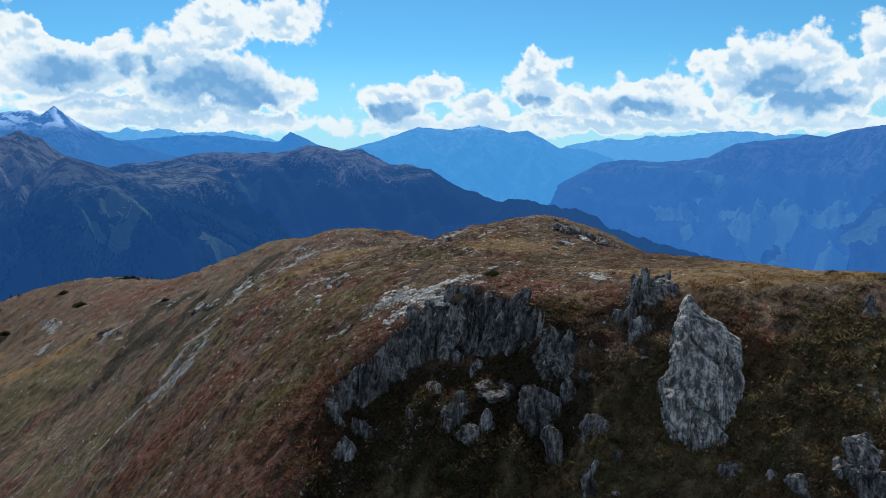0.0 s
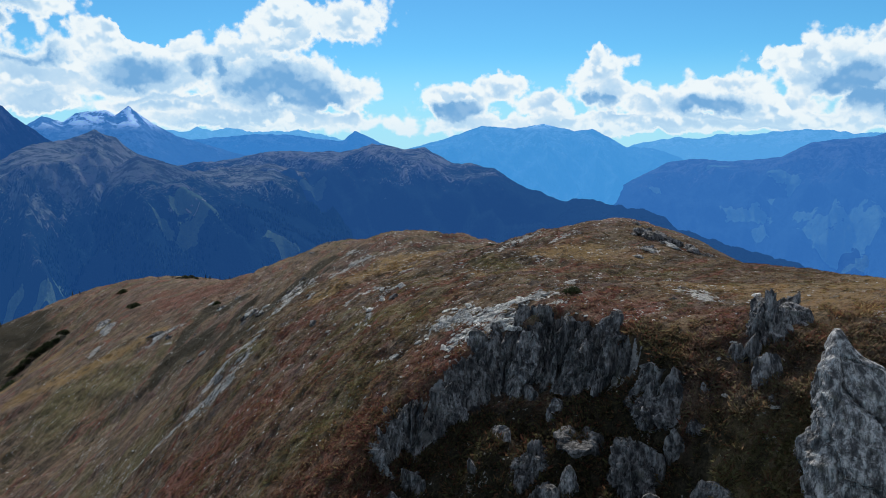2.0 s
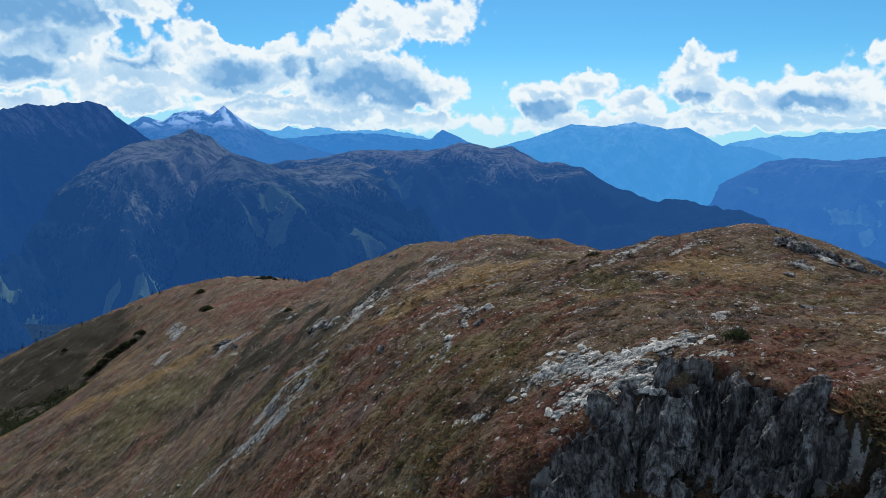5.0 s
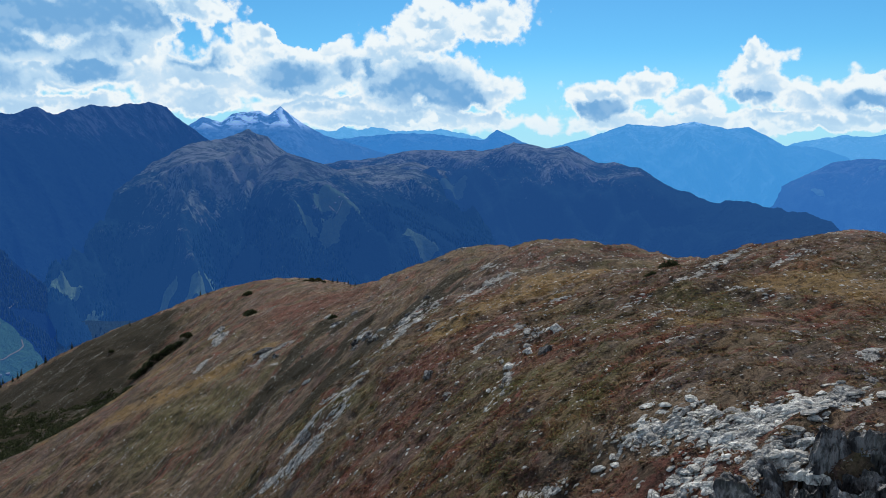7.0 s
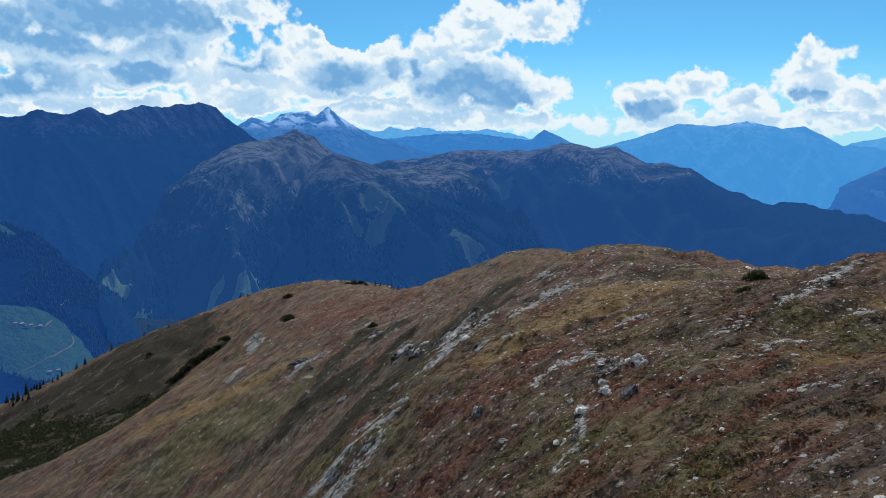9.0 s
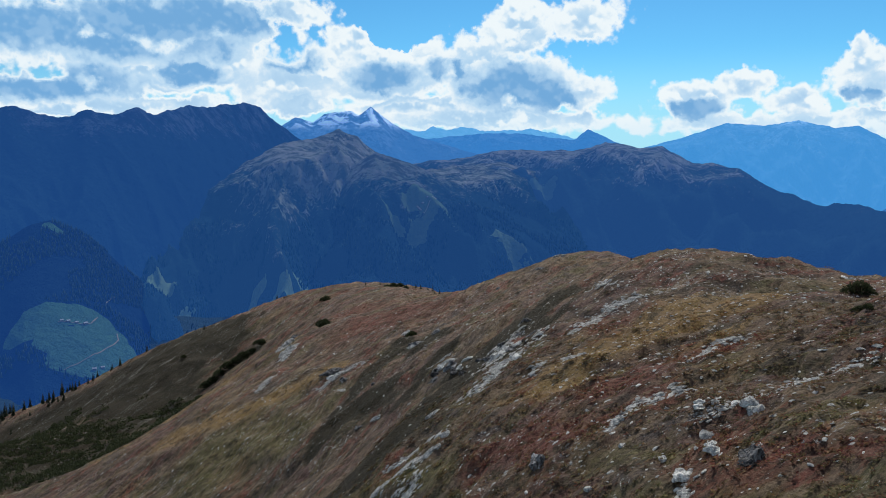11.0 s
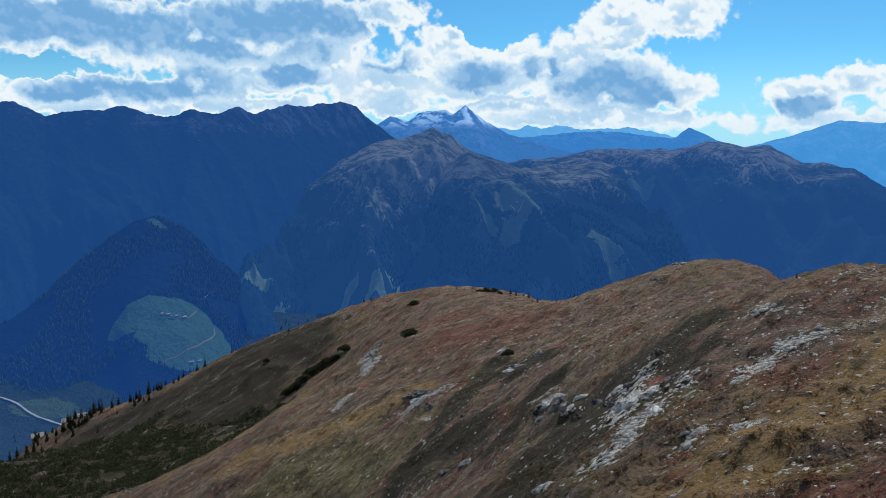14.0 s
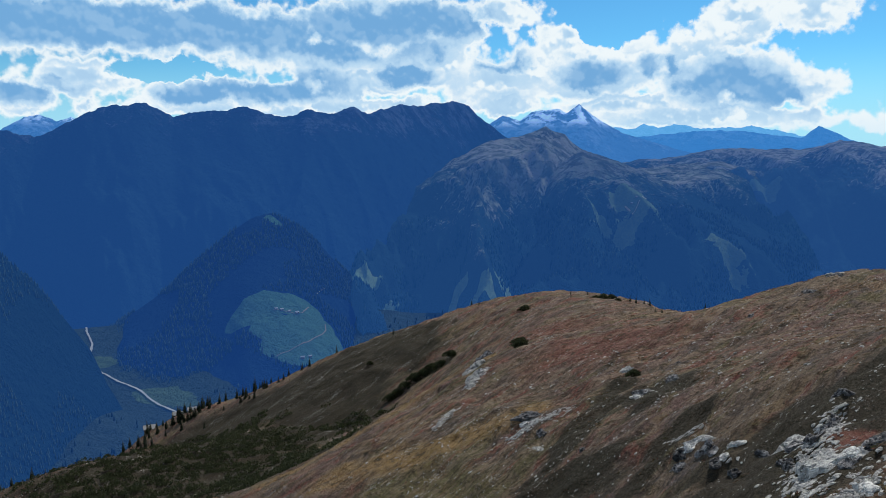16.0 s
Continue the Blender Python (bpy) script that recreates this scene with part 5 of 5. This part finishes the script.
def on_bands(count, bands):
    x, y = [], []
    weights = np.array([w * sum(math.dist(a, b) for a, b in zip(l, l[1:])) for w, l in bands])
    for (w, line), many in zip(bands, (count * weights / weights.sum()).astype(int)):
        lengths = np.array([math.dist(a, b) for a, b in zip(line, line[1:])])
        which = rand.choice(len(lengths), many, p=lengths / lengths.sum())
        k = rand.uniform(-0.1, 1.1, many)
        a, b = np.array(line)[which], np.array(line)[which + 1]
        at = a + (b - a) * k[:, None] + rand.normal(size=(many, 2)) * w * 0.46
        x.append(at[:, 0])
        y.append(at[:, 1])
    return np.concatenate(x), np.concatenate(y)


field = new("scree_field")
tagged(field, "pale broken slate slabs lying in a tongue on the heath", "scree")
slab_meshes = [mesh_object("stone", v, f, PALE_ROCK) for v, f in slabs]
x, y = on_bands(295, STONE_BANDS[:3])
for k, (px, py, up) in enumerate(zip(x, y, normal_at(x, y))):
    stone = new("stone", slab_meshes[k % len(slab_meshes)])
    size = 0.25 + 0.6 * rand.power(0.5)
    stone.matrix_world = Matrix.Translation((px, py, height_at(px, py) + 0.05)) @ Vector(up).to_track_quat("Z", "Y").to_matrix().to_4x4() @ pose(0, 0, 0, rand.uniform(-16, 16), rand.uniform(-16, 16), rand.normal(40, 30)) @ Matrix.Diagonal((size, size, size, 1))
    stone.parent = field
x, y = on_bands(15000, STONE_BANDS + STONE_BANDS_FAR + STONE_BANDS_NEAR)
keep = stony(x, y) > rand.uniform(-0.12, 0.7, len(x))
x, y = x[keep], y[keep]
tagged(strewn("loose_stones", chips, x, y, 0.18 + 0.32 * rand.power(0.5, len(x)) + np.hypot(x, y) / 2500, 0.05, PALE_ROCK, rand, aim=0.65), "pale loose stones in streaks down the slope", "stones", kind="stuff")
x, y = np.append(rand.uniform(-150, 55, 5000), rand.uniform(-45, 30, 4000)), np.append(rand.uniform(80, 300, 5000), rand.uniform(100, 230, 4000))
keep = (y > 96) | (rand.uniform(size=len(x)) < 0.35)
x, y = x[keep], y[keep]
tagged(strewn("scattered_stones", chips, x, y, 0.06 + 0.34 * rand.power(0.3, len(x)) + np.hypot(x, y) / 1600, 0.1, PALE_ROCK, rand), "small pale stones strewn over the heath", "stones", kind="stuff")


def spray(seed, count, low=0.12, wide=0.2):
    """A small tuft: short blades fanned out from a low cushion."""
    r = random.Random(seed)
    verts, tris = [], []
    for _ in range(count):
        a, q = r.uniform(0, 6.28), math.sqrt(r.random()) * 0.8
        at = Vector((math.cos(a) * q, math.sin(a) * q, (1 - q * q) * r.uniform(0.0, 0.45)))
        way = Vector((at.x * 1.1 + r.uniform(-0.3, 0.3), at.y * 1.1 + r.uniform(-0.3, 0.3), r.uniform(0.35, 0.9)))
        side = way.cross(Vector((r.uniform(-1, 1), r.uniform(-1, 1), 0.2))).normalized()
        i = len(verts)
        verts += [tuple(at - side * wide), tuple(at + side * wide), tuple(at + way * r.uniform(0.35, 0.75))]
        tris.append((i, i + 1, i + 2))
    return verts, tris


humps = [spray(k, 16, 0.12, 0.3) for k in range(10)]
tussocks = [spray(40 + k, 36, 0.12, 0.15) for k in range(10)]


def tufts(name, count, x0, x1, y0, y1, low, high, label, flat=0.62, thin=0.35, shapes=None):
    x, y = rand.uniform(x0, x1, count), rand.uniform(y0, y1, count)
    keep = (stony(x, y) < 0.55) & (lattice(x / 6, y / 6, 90) > rand.uniform(-1.1, thin, count)) & (patches(x, y, GOLD) < rand.uniform(0.2, 1.1, count)) & ((patches(x, y, SCRUB_AND_SHADE) < rand.uniform(0.3, 1.0, count)) | (x > -30))
    keep &= np.minimum(np.minimum(x - x0, x1 - x), np.minimum(y - y0, y1 - y)) + 4 * lattice(x / 7, y / 7, 92) > rand.uniform(0, 9, count)
    x, y = x[keep], y[keep]
    size = rand.uniform(low, high, len(x))
    tagged(strewn(name, shapes or humps, x, y, size, 0.08, TUFT, rand, (1, 1, flat), False, True, 0.25), label, "heather", kind="stuff")


tufts("brow_tufts", 14000, -22, 68, 58, 104, 0.4, 1.0, "olive and russet tussocks of heath on the steep brow", 0.8, 0.2, tussocks)
tufts("heather_tufts", 34000, -72, 62, 70, 202, 0.2, 0.6, "low brown and russet heather tufts on the ridge", 0.6, 0.35)
tufts("russet_tussocks", 5500, -68, -6, 70, 136, 0.3, 0.8, "russet and brown tussocks above the crags", 0.65, 0.35, tussocks)
tufts("slope_tufts", 46000, -330, 20, 96, 440, 0.25, 0.7, "low brown and olive tufts on the falling slope", 0.34)

bpy.context.view_layer.update()
SLOPES = [o for o in scene.objects if o.name in ("backdrop_knoll", "backdrop_valley", "backdrop_shoulder", "backdrop_spur")]
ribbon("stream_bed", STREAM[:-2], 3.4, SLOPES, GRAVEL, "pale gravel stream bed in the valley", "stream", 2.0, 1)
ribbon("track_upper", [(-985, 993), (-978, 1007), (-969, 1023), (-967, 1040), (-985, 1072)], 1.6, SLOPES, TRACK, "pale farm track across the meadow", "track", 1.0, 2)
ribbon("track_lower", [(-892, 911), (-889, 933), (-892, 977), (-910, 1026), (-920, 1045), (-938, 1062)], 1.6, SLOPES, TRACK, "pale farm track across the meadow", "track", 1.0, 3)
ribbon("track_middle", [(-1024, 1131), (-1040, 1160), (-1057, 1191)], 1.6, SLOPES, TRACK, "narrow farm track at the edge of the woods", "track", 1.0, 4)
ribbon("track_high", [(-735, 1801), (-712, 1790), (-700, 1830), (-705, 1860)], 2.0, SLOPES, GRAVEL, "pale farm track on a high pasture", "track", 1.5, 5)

# ---- slabs that crop out of the slope ----
for k, (x, y, w, h) in enumerate(OUTCROPS + OUTCROPS_MORE):
    up = normal_at(np.array([x]), np.array([y]))[0]
    verts, faces = rock_shape((w * 1.05, max(w * 0.55, h), max(0.22, 0.22 * h)), 500 + k, 4 if w > 1.2 else 3, 14, 0.14, 0, 0.15)
    ob = new("outcrop", mesh_object("outcrop", verts, faces, PALE_ROCK if k % 4 else CRAG))
    ob.matrix_world = Matrix.Translation((x, y, height_at(x, y) - 0.1)) @ Vector(up).to_track_quat("Z", "Y").to_matrix().to_4x4() @ pose(0, 0, 0, dice.uniform(-8, 14), dice.uniform(-8, 8), dice.uniform(20, 70))
    tagged(ob, "pale layered rock slab cropping out of the heath", "outcrop", "outcrops on the slope")


for k, (x, y, w, h) in enumerate(GREY_OUTCROPS):
    up = normal_at(np.array([x]), np.array([y]))[0]
    verts, faces = rock_shape((w * 1.1, max(w * 0.6, h), max(0.4, 0.5 * h)), 620 + k, 4, 16, 0.2, 0, 0.15)
    ob = new("outcrop", mesh_object("outcrop", verts, faces, CRAG))
    ob.matrix_world = Matrix.Translation((x, y, height_at(x, y) - 0.15)) @ Vector(up).to_track_quat("Z", "Y").to_matrix().to_4x4() @ pose(0, 0, 0, dice.uniform(-10, 22), dice.uniform(-8, 8), dice.uniform(-30, 40))
    tagged(ob, "weathered grey rock outcrop in a mossy hollow of the heath", "outcrop", "outcrops on the slope")


# ---- shrubs and trees ----
def part(name, verts, faces, mat, parent, label="", smooth=False):
    ob = new(name, mesh_object(name, verts, faces, mat, smooth))
    ob.parent = parent
    return tagged(ob, label)


def tube(a, c, ra, rc, sides=6):
    """A tapered round stem from a to c."""
    a, c = Vector(a), Vector(c)
    turn = (c - a).to_track_quat("Z", "Y").to_matrix()
    ring = [Vector((math.cos(t), math.sin(t), 0)) for t in np.arange(sides) * 2 * math.pi / sides]
    verts = [tuple(a + turn @ (v * ra)) for v in ring] + [tuple(c + turn @ (v * rc)) for v in ring]
    return verts, [(k, (k + 1) % sides, sides + (k + 1) % sides, sides + k) for k in range(sides)] + [tuple(range(sides, 2 * sides))]


def merged(pieces):
    verts, faces = [], []
    for v, f in pieces:
        faces += [tuple(i + len(verts) for i in q) for q in f]
        verts += list(v)
    return verts, faces


def dwarf_pine(width, seed):
    """A low sprawling pine: bent stems and a crown of short needle tufts with gaps."""
    r = random.Random(seed)
    top = new("dwarf_pine")
    high = width * r.uniform(0.3, 0.42) * min(1.0, 5 / width) ** 0.4
    stems, leaves = [], []
    for _ in range(9):
        a = r.uniform(0, 2 * math.pi)
        reach = width * 0.5 * r.uniform(0.5, 0.95)
        bend = (math.cos(a) * reach * 0.5, math.sin(a) * reach * 0.5, high * 0.25)
        end = (math.cos(a) * reach, math.sin(a) * reach, high * r.uniform(0.5, 0.9))
        stems += [tube((0, 0, -0.2), bend, width * 0.016, width * 0.011), tube(bend, end, width * 0.011, width * 0.004)]
    count = int(900 + 60 * min(width, 12))
    for _ in range(count):
        a, q = r.uniform(0, 2 * math.pi), math.sqrt(r.random())
        lobe = 0.8 + 0.2 * math.sin(3 * a + seed) + 0.12 * math.sin(7 * a + 2 * seed)
        x, y = math.cos(a) * q * width * 0.5 * lobe, math.sin(a) * q * width * 0.5 * lobe
        z = high * (1 - q ** 2.4) * r.uniform(0.25, 1.0) + 0.05
        s = width * r.uniform(0.025, 0.05)
        way = Vector((x + r.uniform(-1, 1) * width * 0.3, y + r.uniform(-1, 1) * width * 0.3, high * r.uniform(0.4, 1.4))).normalized()
        side = way.cross(Vector((r.uniform(-1, 1), r.uniform(-1, 1), r.uniform(-1, 1)))).normalized()
        at = Vector((x, y, z))
        leaves.append(([tuple(at - side * s * 0.5), tuple(at + side * s * 0.5), tuple(at + side * s * 0.28 + way * s * 1.5), tuple(at - side * s * 0.28 + way * s * 1.5)], [(0, 1, 2, 3)]))
    part("stems", *merged(stems), BARK, top, "bent grey-brown stems")
    part("crown", *merged(leaves), PINE, top)
    return tagged(top, "low dark green dwarf pine on the heath", "shrub", "dwarf pines on the ridge")


for k, (x, y, w) in enumerate(SHRUBS):
    bush = dwarf_pine(w, 60 + k)
    bush.matrix_world = pose(x, y, height_at(x, y), 0, 0, dice.uniform(0, 360))


def conifer(height, seed):
    """A narrow spruce: a tapered trunk and drooping tiers of branches."""
    r = random.Random(seed)
    top = new("spruce")
    part("trunk", *tube((0, 0, -0.3), (0, 0, height * 0.97), height * 0.022, height * 0.004, 7), BARK, top)
    sprays, tiers = [], 17
    for k in range(tiers):
        f = k / (tiers - 1)
        z, reach = height * (0.07 + 0.9 * f), height * 0.19 * (1 - f) ** 0.8 + height * 0.012
        for j in range(9 if f < 0.7 else 6):
            a = j * 2 * math.pi / 9 + r.uniform(-0.35, 0.35) + k
            long = reach * r.uniform(0.65, 1.15)
            out, side = Vector((math.cos(a), math.sin(a), 0)), Vector((-math.sin(a), math.cos(a), 0))
            root, tip = Vector((0, 0, z)), out * long + Vector((0, 0, z - long * r.uniform(0.25, 0.6)))
            mid = root.lerp(tip, 0.55) + Vector((0, 0, long * 0.08))
            w = long * r.uniform(0.2, 0.32)
            sprays.append(([tuple(root), tuple(mid - side * w), tuple(tip), tuple(mid + side * w), tuple(mid - Vector((0, 0, w * 0.9)))], [(0, 1, 4), (0, 4, 3), (1, 2, 4), (4, 2, 3), (0, 3, 2, 1)]))
    part("crown", *merged(sprays), FIR, top)
    return tagged(top, "slender dark green spruce at the tree line", "tree", "spruces at the tree line")


kinds = [conifer(8.0, 700 + k) for k in range(5)]
used = set()


def plant(x, y, height):
    k = dice.randrange(5)
    m = pose(x, y, height_at(x, y), dice.uniform(-2, 2), dice.uniform(-2, 2), dice.uniform(0, 360))
    scale = Matrix.Diagonal((height / 8 * dice.uniform(0.85, 1.2), height / 8 * dice.uniform(0.85, 1.2), height / 8, 1))
    tree = kinds[k] if k not in used else copy_thing(kinds[k], m)
    used.add(k)
    tree.matrix_world = m @ scale


for x, y, h in SMALL_CONIFERS:
    plant(x, y, h)
EDGE = [(-262, 411), (-285, 404), (-307, 403), (-332, 404), (-351, 399), (-371, 394), (-395, 380), (-402, 360), (-392, 335)]
for _ in range(110):
    k = int(len(EDGE[:-1]) * dice.random() ** 0.4)
    f = dice.random()
    x, y = EDGE[k][0] + f * (EDGE[k + 1][0] - EDGE[k][0]), EDGE[k][1] + f * (EDGE[k + 1][1] - EDGE[k][1])
    deep = min(1.0, k / 4)
    plant(x + dice.uniform(-6, 6) + deep * dice.uniform(-16, 22), y + dice.uniform(-3, 6) + deep * dice.uniform(-24, 8), dice.uniform(2.6, 4.6) + deep * dice.uniform(0, 4.0))
for _ in range(60):
    x, y = dice.uniform(-395, -300), dice.uniform(262, 345)
    if x + 400 < (345 - y) * 1.1:
        plant(x, y, dice.uniform(3.5, 8.5))

# dwarf alder and pine scrub that covers the lower slope
scrub_count = 12000
x, y = rand.uniform(-400, -190, scrub_count), rand.uniform(235, 420, scrub_count)
keep = (patches(x, y, SCRUB_AND_SHADE) > rand.uniform(0.1, 0.9, scrub_count)) & (lattice(x / 9, y / 9, 95) > -0.4) & (y + 14 * lattice(x / 16, y / 16, 96) < 352)
x, y = x[keep], y[keep]
blade = []
for s in range(6):
    r = random.Random(s)
    quads, verts = [], []
    for _ in range(26):
        a, q = r.uniform(0, 6.28), math.sqrt(r.random())
        at = Vector((math.cos(a) * q, math.sin(a) * q, (1 - q * q) * r.uniform(0.2, 1.0)))
        way = (at + Vector((r.uniform(-0.5, 0.5), r.uniform(-0.5, 0.5), r.uniform(0.2, 1)))).normalized()
        side = way.cross(Vector((r.uniform(-1, 1), r.uniform(-1, 1), 0.3))).normalized()
        i = len(verts)
        verts += [tuple(at - side * 0.22), tuple(at + side * 0.22), tuple(at + way * 0.5)]
        quads.append((i, i + 1, i + 2))
    blade.append((verts, quads))
tagged(strewn("alder_scrub", blade, x, y, rand.uniform(0.5, 1.5, len(x)), 0.0, PINE, rand), "dark green alder and pine scrub on the lower slope", "scrub", kind="stuff")


# ---- alpine huts ----
def box(x0, x1, y0, y1, z0, z1):
    v = [(x, y, z) for z in (z0, z1) for x, y in ((x0, y0), (x1, y0), (x1, y1), (x0, y1))]
    return v, [(3, 2, 1, 0), (4, 5, 6, 7), (0, 1, 5, 4), (1, 2, 6, 5), (2, 3, 7, 6), (3, 0, 4, 7)]


TIMBER, METAL, GLASS = plain_material("weathered_timber", (0.16, 0.12, 0.09)), plain_material("bright_sheet_roof", (0.30, 0.31, 0.32), 0.5), plain_material("window_glass", (0.05, 0.06, 0.07), 0.1)


# timber and roof for distant huts, with haze added as a blue glow
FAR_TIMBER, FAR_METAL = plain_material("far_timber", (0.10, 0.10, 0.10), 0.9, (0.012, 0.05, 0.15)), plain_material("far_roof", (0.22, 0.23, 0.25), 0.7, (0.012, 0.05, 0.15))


def hut(long, wide, high, timber, metal):
    """A timber hut with a pitched sheet-metal roof, a door and two windows."""
    top = new("alpine_hut")
    ridge = high + wide * 0.32
    l, w = long / 2, wide / 2
    verts = [(-l, -w, -1), (l, -w, -1), (l, w, -1), (-l, w, -1), (-l, -w, high), (l, -w, high), (l, w, high), (-l, w, high), (-l, 0, ridge), (l, 0, ridge)]
    part("walls", verts, [(0, 1, 5, 4), (2, 3, 7, 6), (1, 2, 6, 9, 5), (3, 0, 4, 8, 7)], timber, top)
    e = 0.6
    slope = (ridge - high) / w
    for s, name in ((-1, "roof"), (1, "roof")):
        edge = [(-l - e, s * (w + e), high - e * slope), (l + e, s * (w + e), high - e * slope), (l + e, 0, ridge), (-l - e, 0, ridge)]
        verts = [(x, y, z + 0.05) for x, y, z in edge] + [(x, y, z + 0.25) for x, y, z in edge]
        part(name, verts, [(0, 1, 2, 3), (7, 6, 5, 4), (0, 4, 5, 1), (1, 5, 6, 2), (2, 6, 7, 3), (3, 7, 4, 0)], metal, top, "bright sheet-metal roof")
    part("door", *box(-0.5, 0.5, -w - 0.06, -w - 0.01, -0.1, 2.0), timber, top)
    for x in (-l * 0.55, l * 0.55):
        part("window", *box(x - 0.45, x + 0.45, -w - 0.05, -w - 0.01, 1.0, 2.0), GLASS, top)
    return tagged(top, "small timber alpine hut with a bright metal roof among spruces", "hut", "alpine huts")


for k, (x, y, turn, size) in enumerate(((-411, 380, 62, 1.0), (-405, 394, 50, 0.9), (-398, 398, 55, 0.7))):
    cabin = hut(5.5 * size, 4 * size, 2.3 * size, TIMBER, METAL)
    cabin.matrix_world = pose(x, y, height_at(x, y) + 0.4, 0, 0, turn)
FARM = [o for o in SLOPES if o.name in ("backdrop_knoll", "backdrop_valley", "backdrop_shoulder")]
for k, (x, y, turn, size) in enumerate(((-979, 1006, 80, 1.1), (-974, 1018, 75, 0.9), (-968, 1029, 78, 1.2), (-984, 999, 70, 0.9), (-862, 936, 40, 1.1), (-858, 947, 60, 0.9), (-722, 1806, 80, 1.2), (-716, 1818, 85, 1.0), (-727, 1797, 75, 0.9))):
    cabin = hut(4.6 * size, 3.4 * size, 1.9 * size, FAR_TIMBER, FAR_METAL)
    cabin["label"] = "small farm building on a far mountain meadow"
    cabin["group"] = "far farm buildings"
    cabin.matrix_world = pose(x, y, drop_on(FARM, x, y) + 0.5, 0, 0, turn)


# ---- woods on the far slopes ----
def far_wood(name, owner, spots, clear, mat, count, low, high, seed, label):
    """Small pointed trees over a far slope, left out where its meadows lie."""
    r = np.random.RandomState(seed)
    mesh = owner.data
    co = np.empty(len(mesh.vertices) * 3, np.float32)
    mesh.vertices.foreach_get("co", co)
    co = co.reshape(-1, 3)
    areas = np.empty(len(mesh.polygons), np.float32)
    mesh.polygons.foreach_get("area", areas)
    quads = np.empty(len(mesh.polygons) * 4, np.int32)
    mesh.polygons.foreach_get("vertices", quads)
    quads = quads.reshape(-1, 4)
    middle = co[quads].mean(1)
    fit = areas * (lattice(middle[:, 0] / 130, middle[:, 1] / 130, seed) > -0.12) * (middle[:, 2] > spots[0]) * (middle[:, 2] < spots[1])
    for cx, cy, rx, ry in clear:
        fit = fit * (np.hypot((middle[:, 0] - cx) / rx, (middle[:, 1] - cy) / ry) > 1.02)
    pick = r.choice(len(areas), count, p=fit / fit.sum())
    u, v = r.uniform(size=(2, count, 1))
    q = co[quads[pick]]
    at = (q[:, 0] * (1 - u) + q[:, 1] * u) * (1 - v) + (q[:, 3] * (1 - u) + q[:, 2] * u) * v
    tall = r.uniform(low, high, (count, 1, 1))
    ring = np.array([(math.cos(a), math.sin(a), 0) for a in np.arange(5) * 2 * math.pi / 5]) * (0.2, 0.2, 0)
    cone = np.vstack([ring + (0, 0, 0.05), ring * 0.55 + (0, 0, 0.5), [(0, 0, 1.0)]])
    verts = at[:, None] + cone[None] * tall * (1 + r.uniform(-0.2, 0.2, (count, len(cone), 3)))
    tris = np.array([t for k in range(5) for t in ((k, (k + 1) % 5, 5 + k), ((k + 1) % 5, 5 + (k + 1) % 5, 5 + k), (5 + k, 5 + (k + 1) % 5, 10))])
    faces = (tris[None] + (np.arange(count) * len(cone))[:, None, None]).reshape(-1, 3)
    out = bpy.data.meshes.new(name)
    out.vertices.add(verts.shape[0] * verts.shape[1])
    out.vertices.foreach_set("co", verts.astype(np.float32).ravel())
    out.loops.add(faces.size)
    out.polygons.add(len(faces))
    out.loops.foreach_set("vertex_index", faces.astype(np.int32).ravel())
    out.polygons.foreach_set("loop_start", np.arange(0, faces.size, 3, dtype=np.int32))
    out.update(calc_edges=True)
    out.materials.append(mat)
    return tagged(new(name, out), label, "woods", kind="stuff")


def wood_material(name, air_glow):
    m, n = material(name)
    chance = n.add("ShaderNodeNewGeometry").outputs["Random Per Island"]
    # dark needle colours under a blue glow that acts as painted haze
    finish(n, n.mix(chance, (0.008, 0.022, 0.022), (0.03, 0.055, 0.045)), 1.0, None, glow=air_glow)
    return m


PLACES = {o.name: o for o in scene.objects if o.name.startswith("backdrop_")}
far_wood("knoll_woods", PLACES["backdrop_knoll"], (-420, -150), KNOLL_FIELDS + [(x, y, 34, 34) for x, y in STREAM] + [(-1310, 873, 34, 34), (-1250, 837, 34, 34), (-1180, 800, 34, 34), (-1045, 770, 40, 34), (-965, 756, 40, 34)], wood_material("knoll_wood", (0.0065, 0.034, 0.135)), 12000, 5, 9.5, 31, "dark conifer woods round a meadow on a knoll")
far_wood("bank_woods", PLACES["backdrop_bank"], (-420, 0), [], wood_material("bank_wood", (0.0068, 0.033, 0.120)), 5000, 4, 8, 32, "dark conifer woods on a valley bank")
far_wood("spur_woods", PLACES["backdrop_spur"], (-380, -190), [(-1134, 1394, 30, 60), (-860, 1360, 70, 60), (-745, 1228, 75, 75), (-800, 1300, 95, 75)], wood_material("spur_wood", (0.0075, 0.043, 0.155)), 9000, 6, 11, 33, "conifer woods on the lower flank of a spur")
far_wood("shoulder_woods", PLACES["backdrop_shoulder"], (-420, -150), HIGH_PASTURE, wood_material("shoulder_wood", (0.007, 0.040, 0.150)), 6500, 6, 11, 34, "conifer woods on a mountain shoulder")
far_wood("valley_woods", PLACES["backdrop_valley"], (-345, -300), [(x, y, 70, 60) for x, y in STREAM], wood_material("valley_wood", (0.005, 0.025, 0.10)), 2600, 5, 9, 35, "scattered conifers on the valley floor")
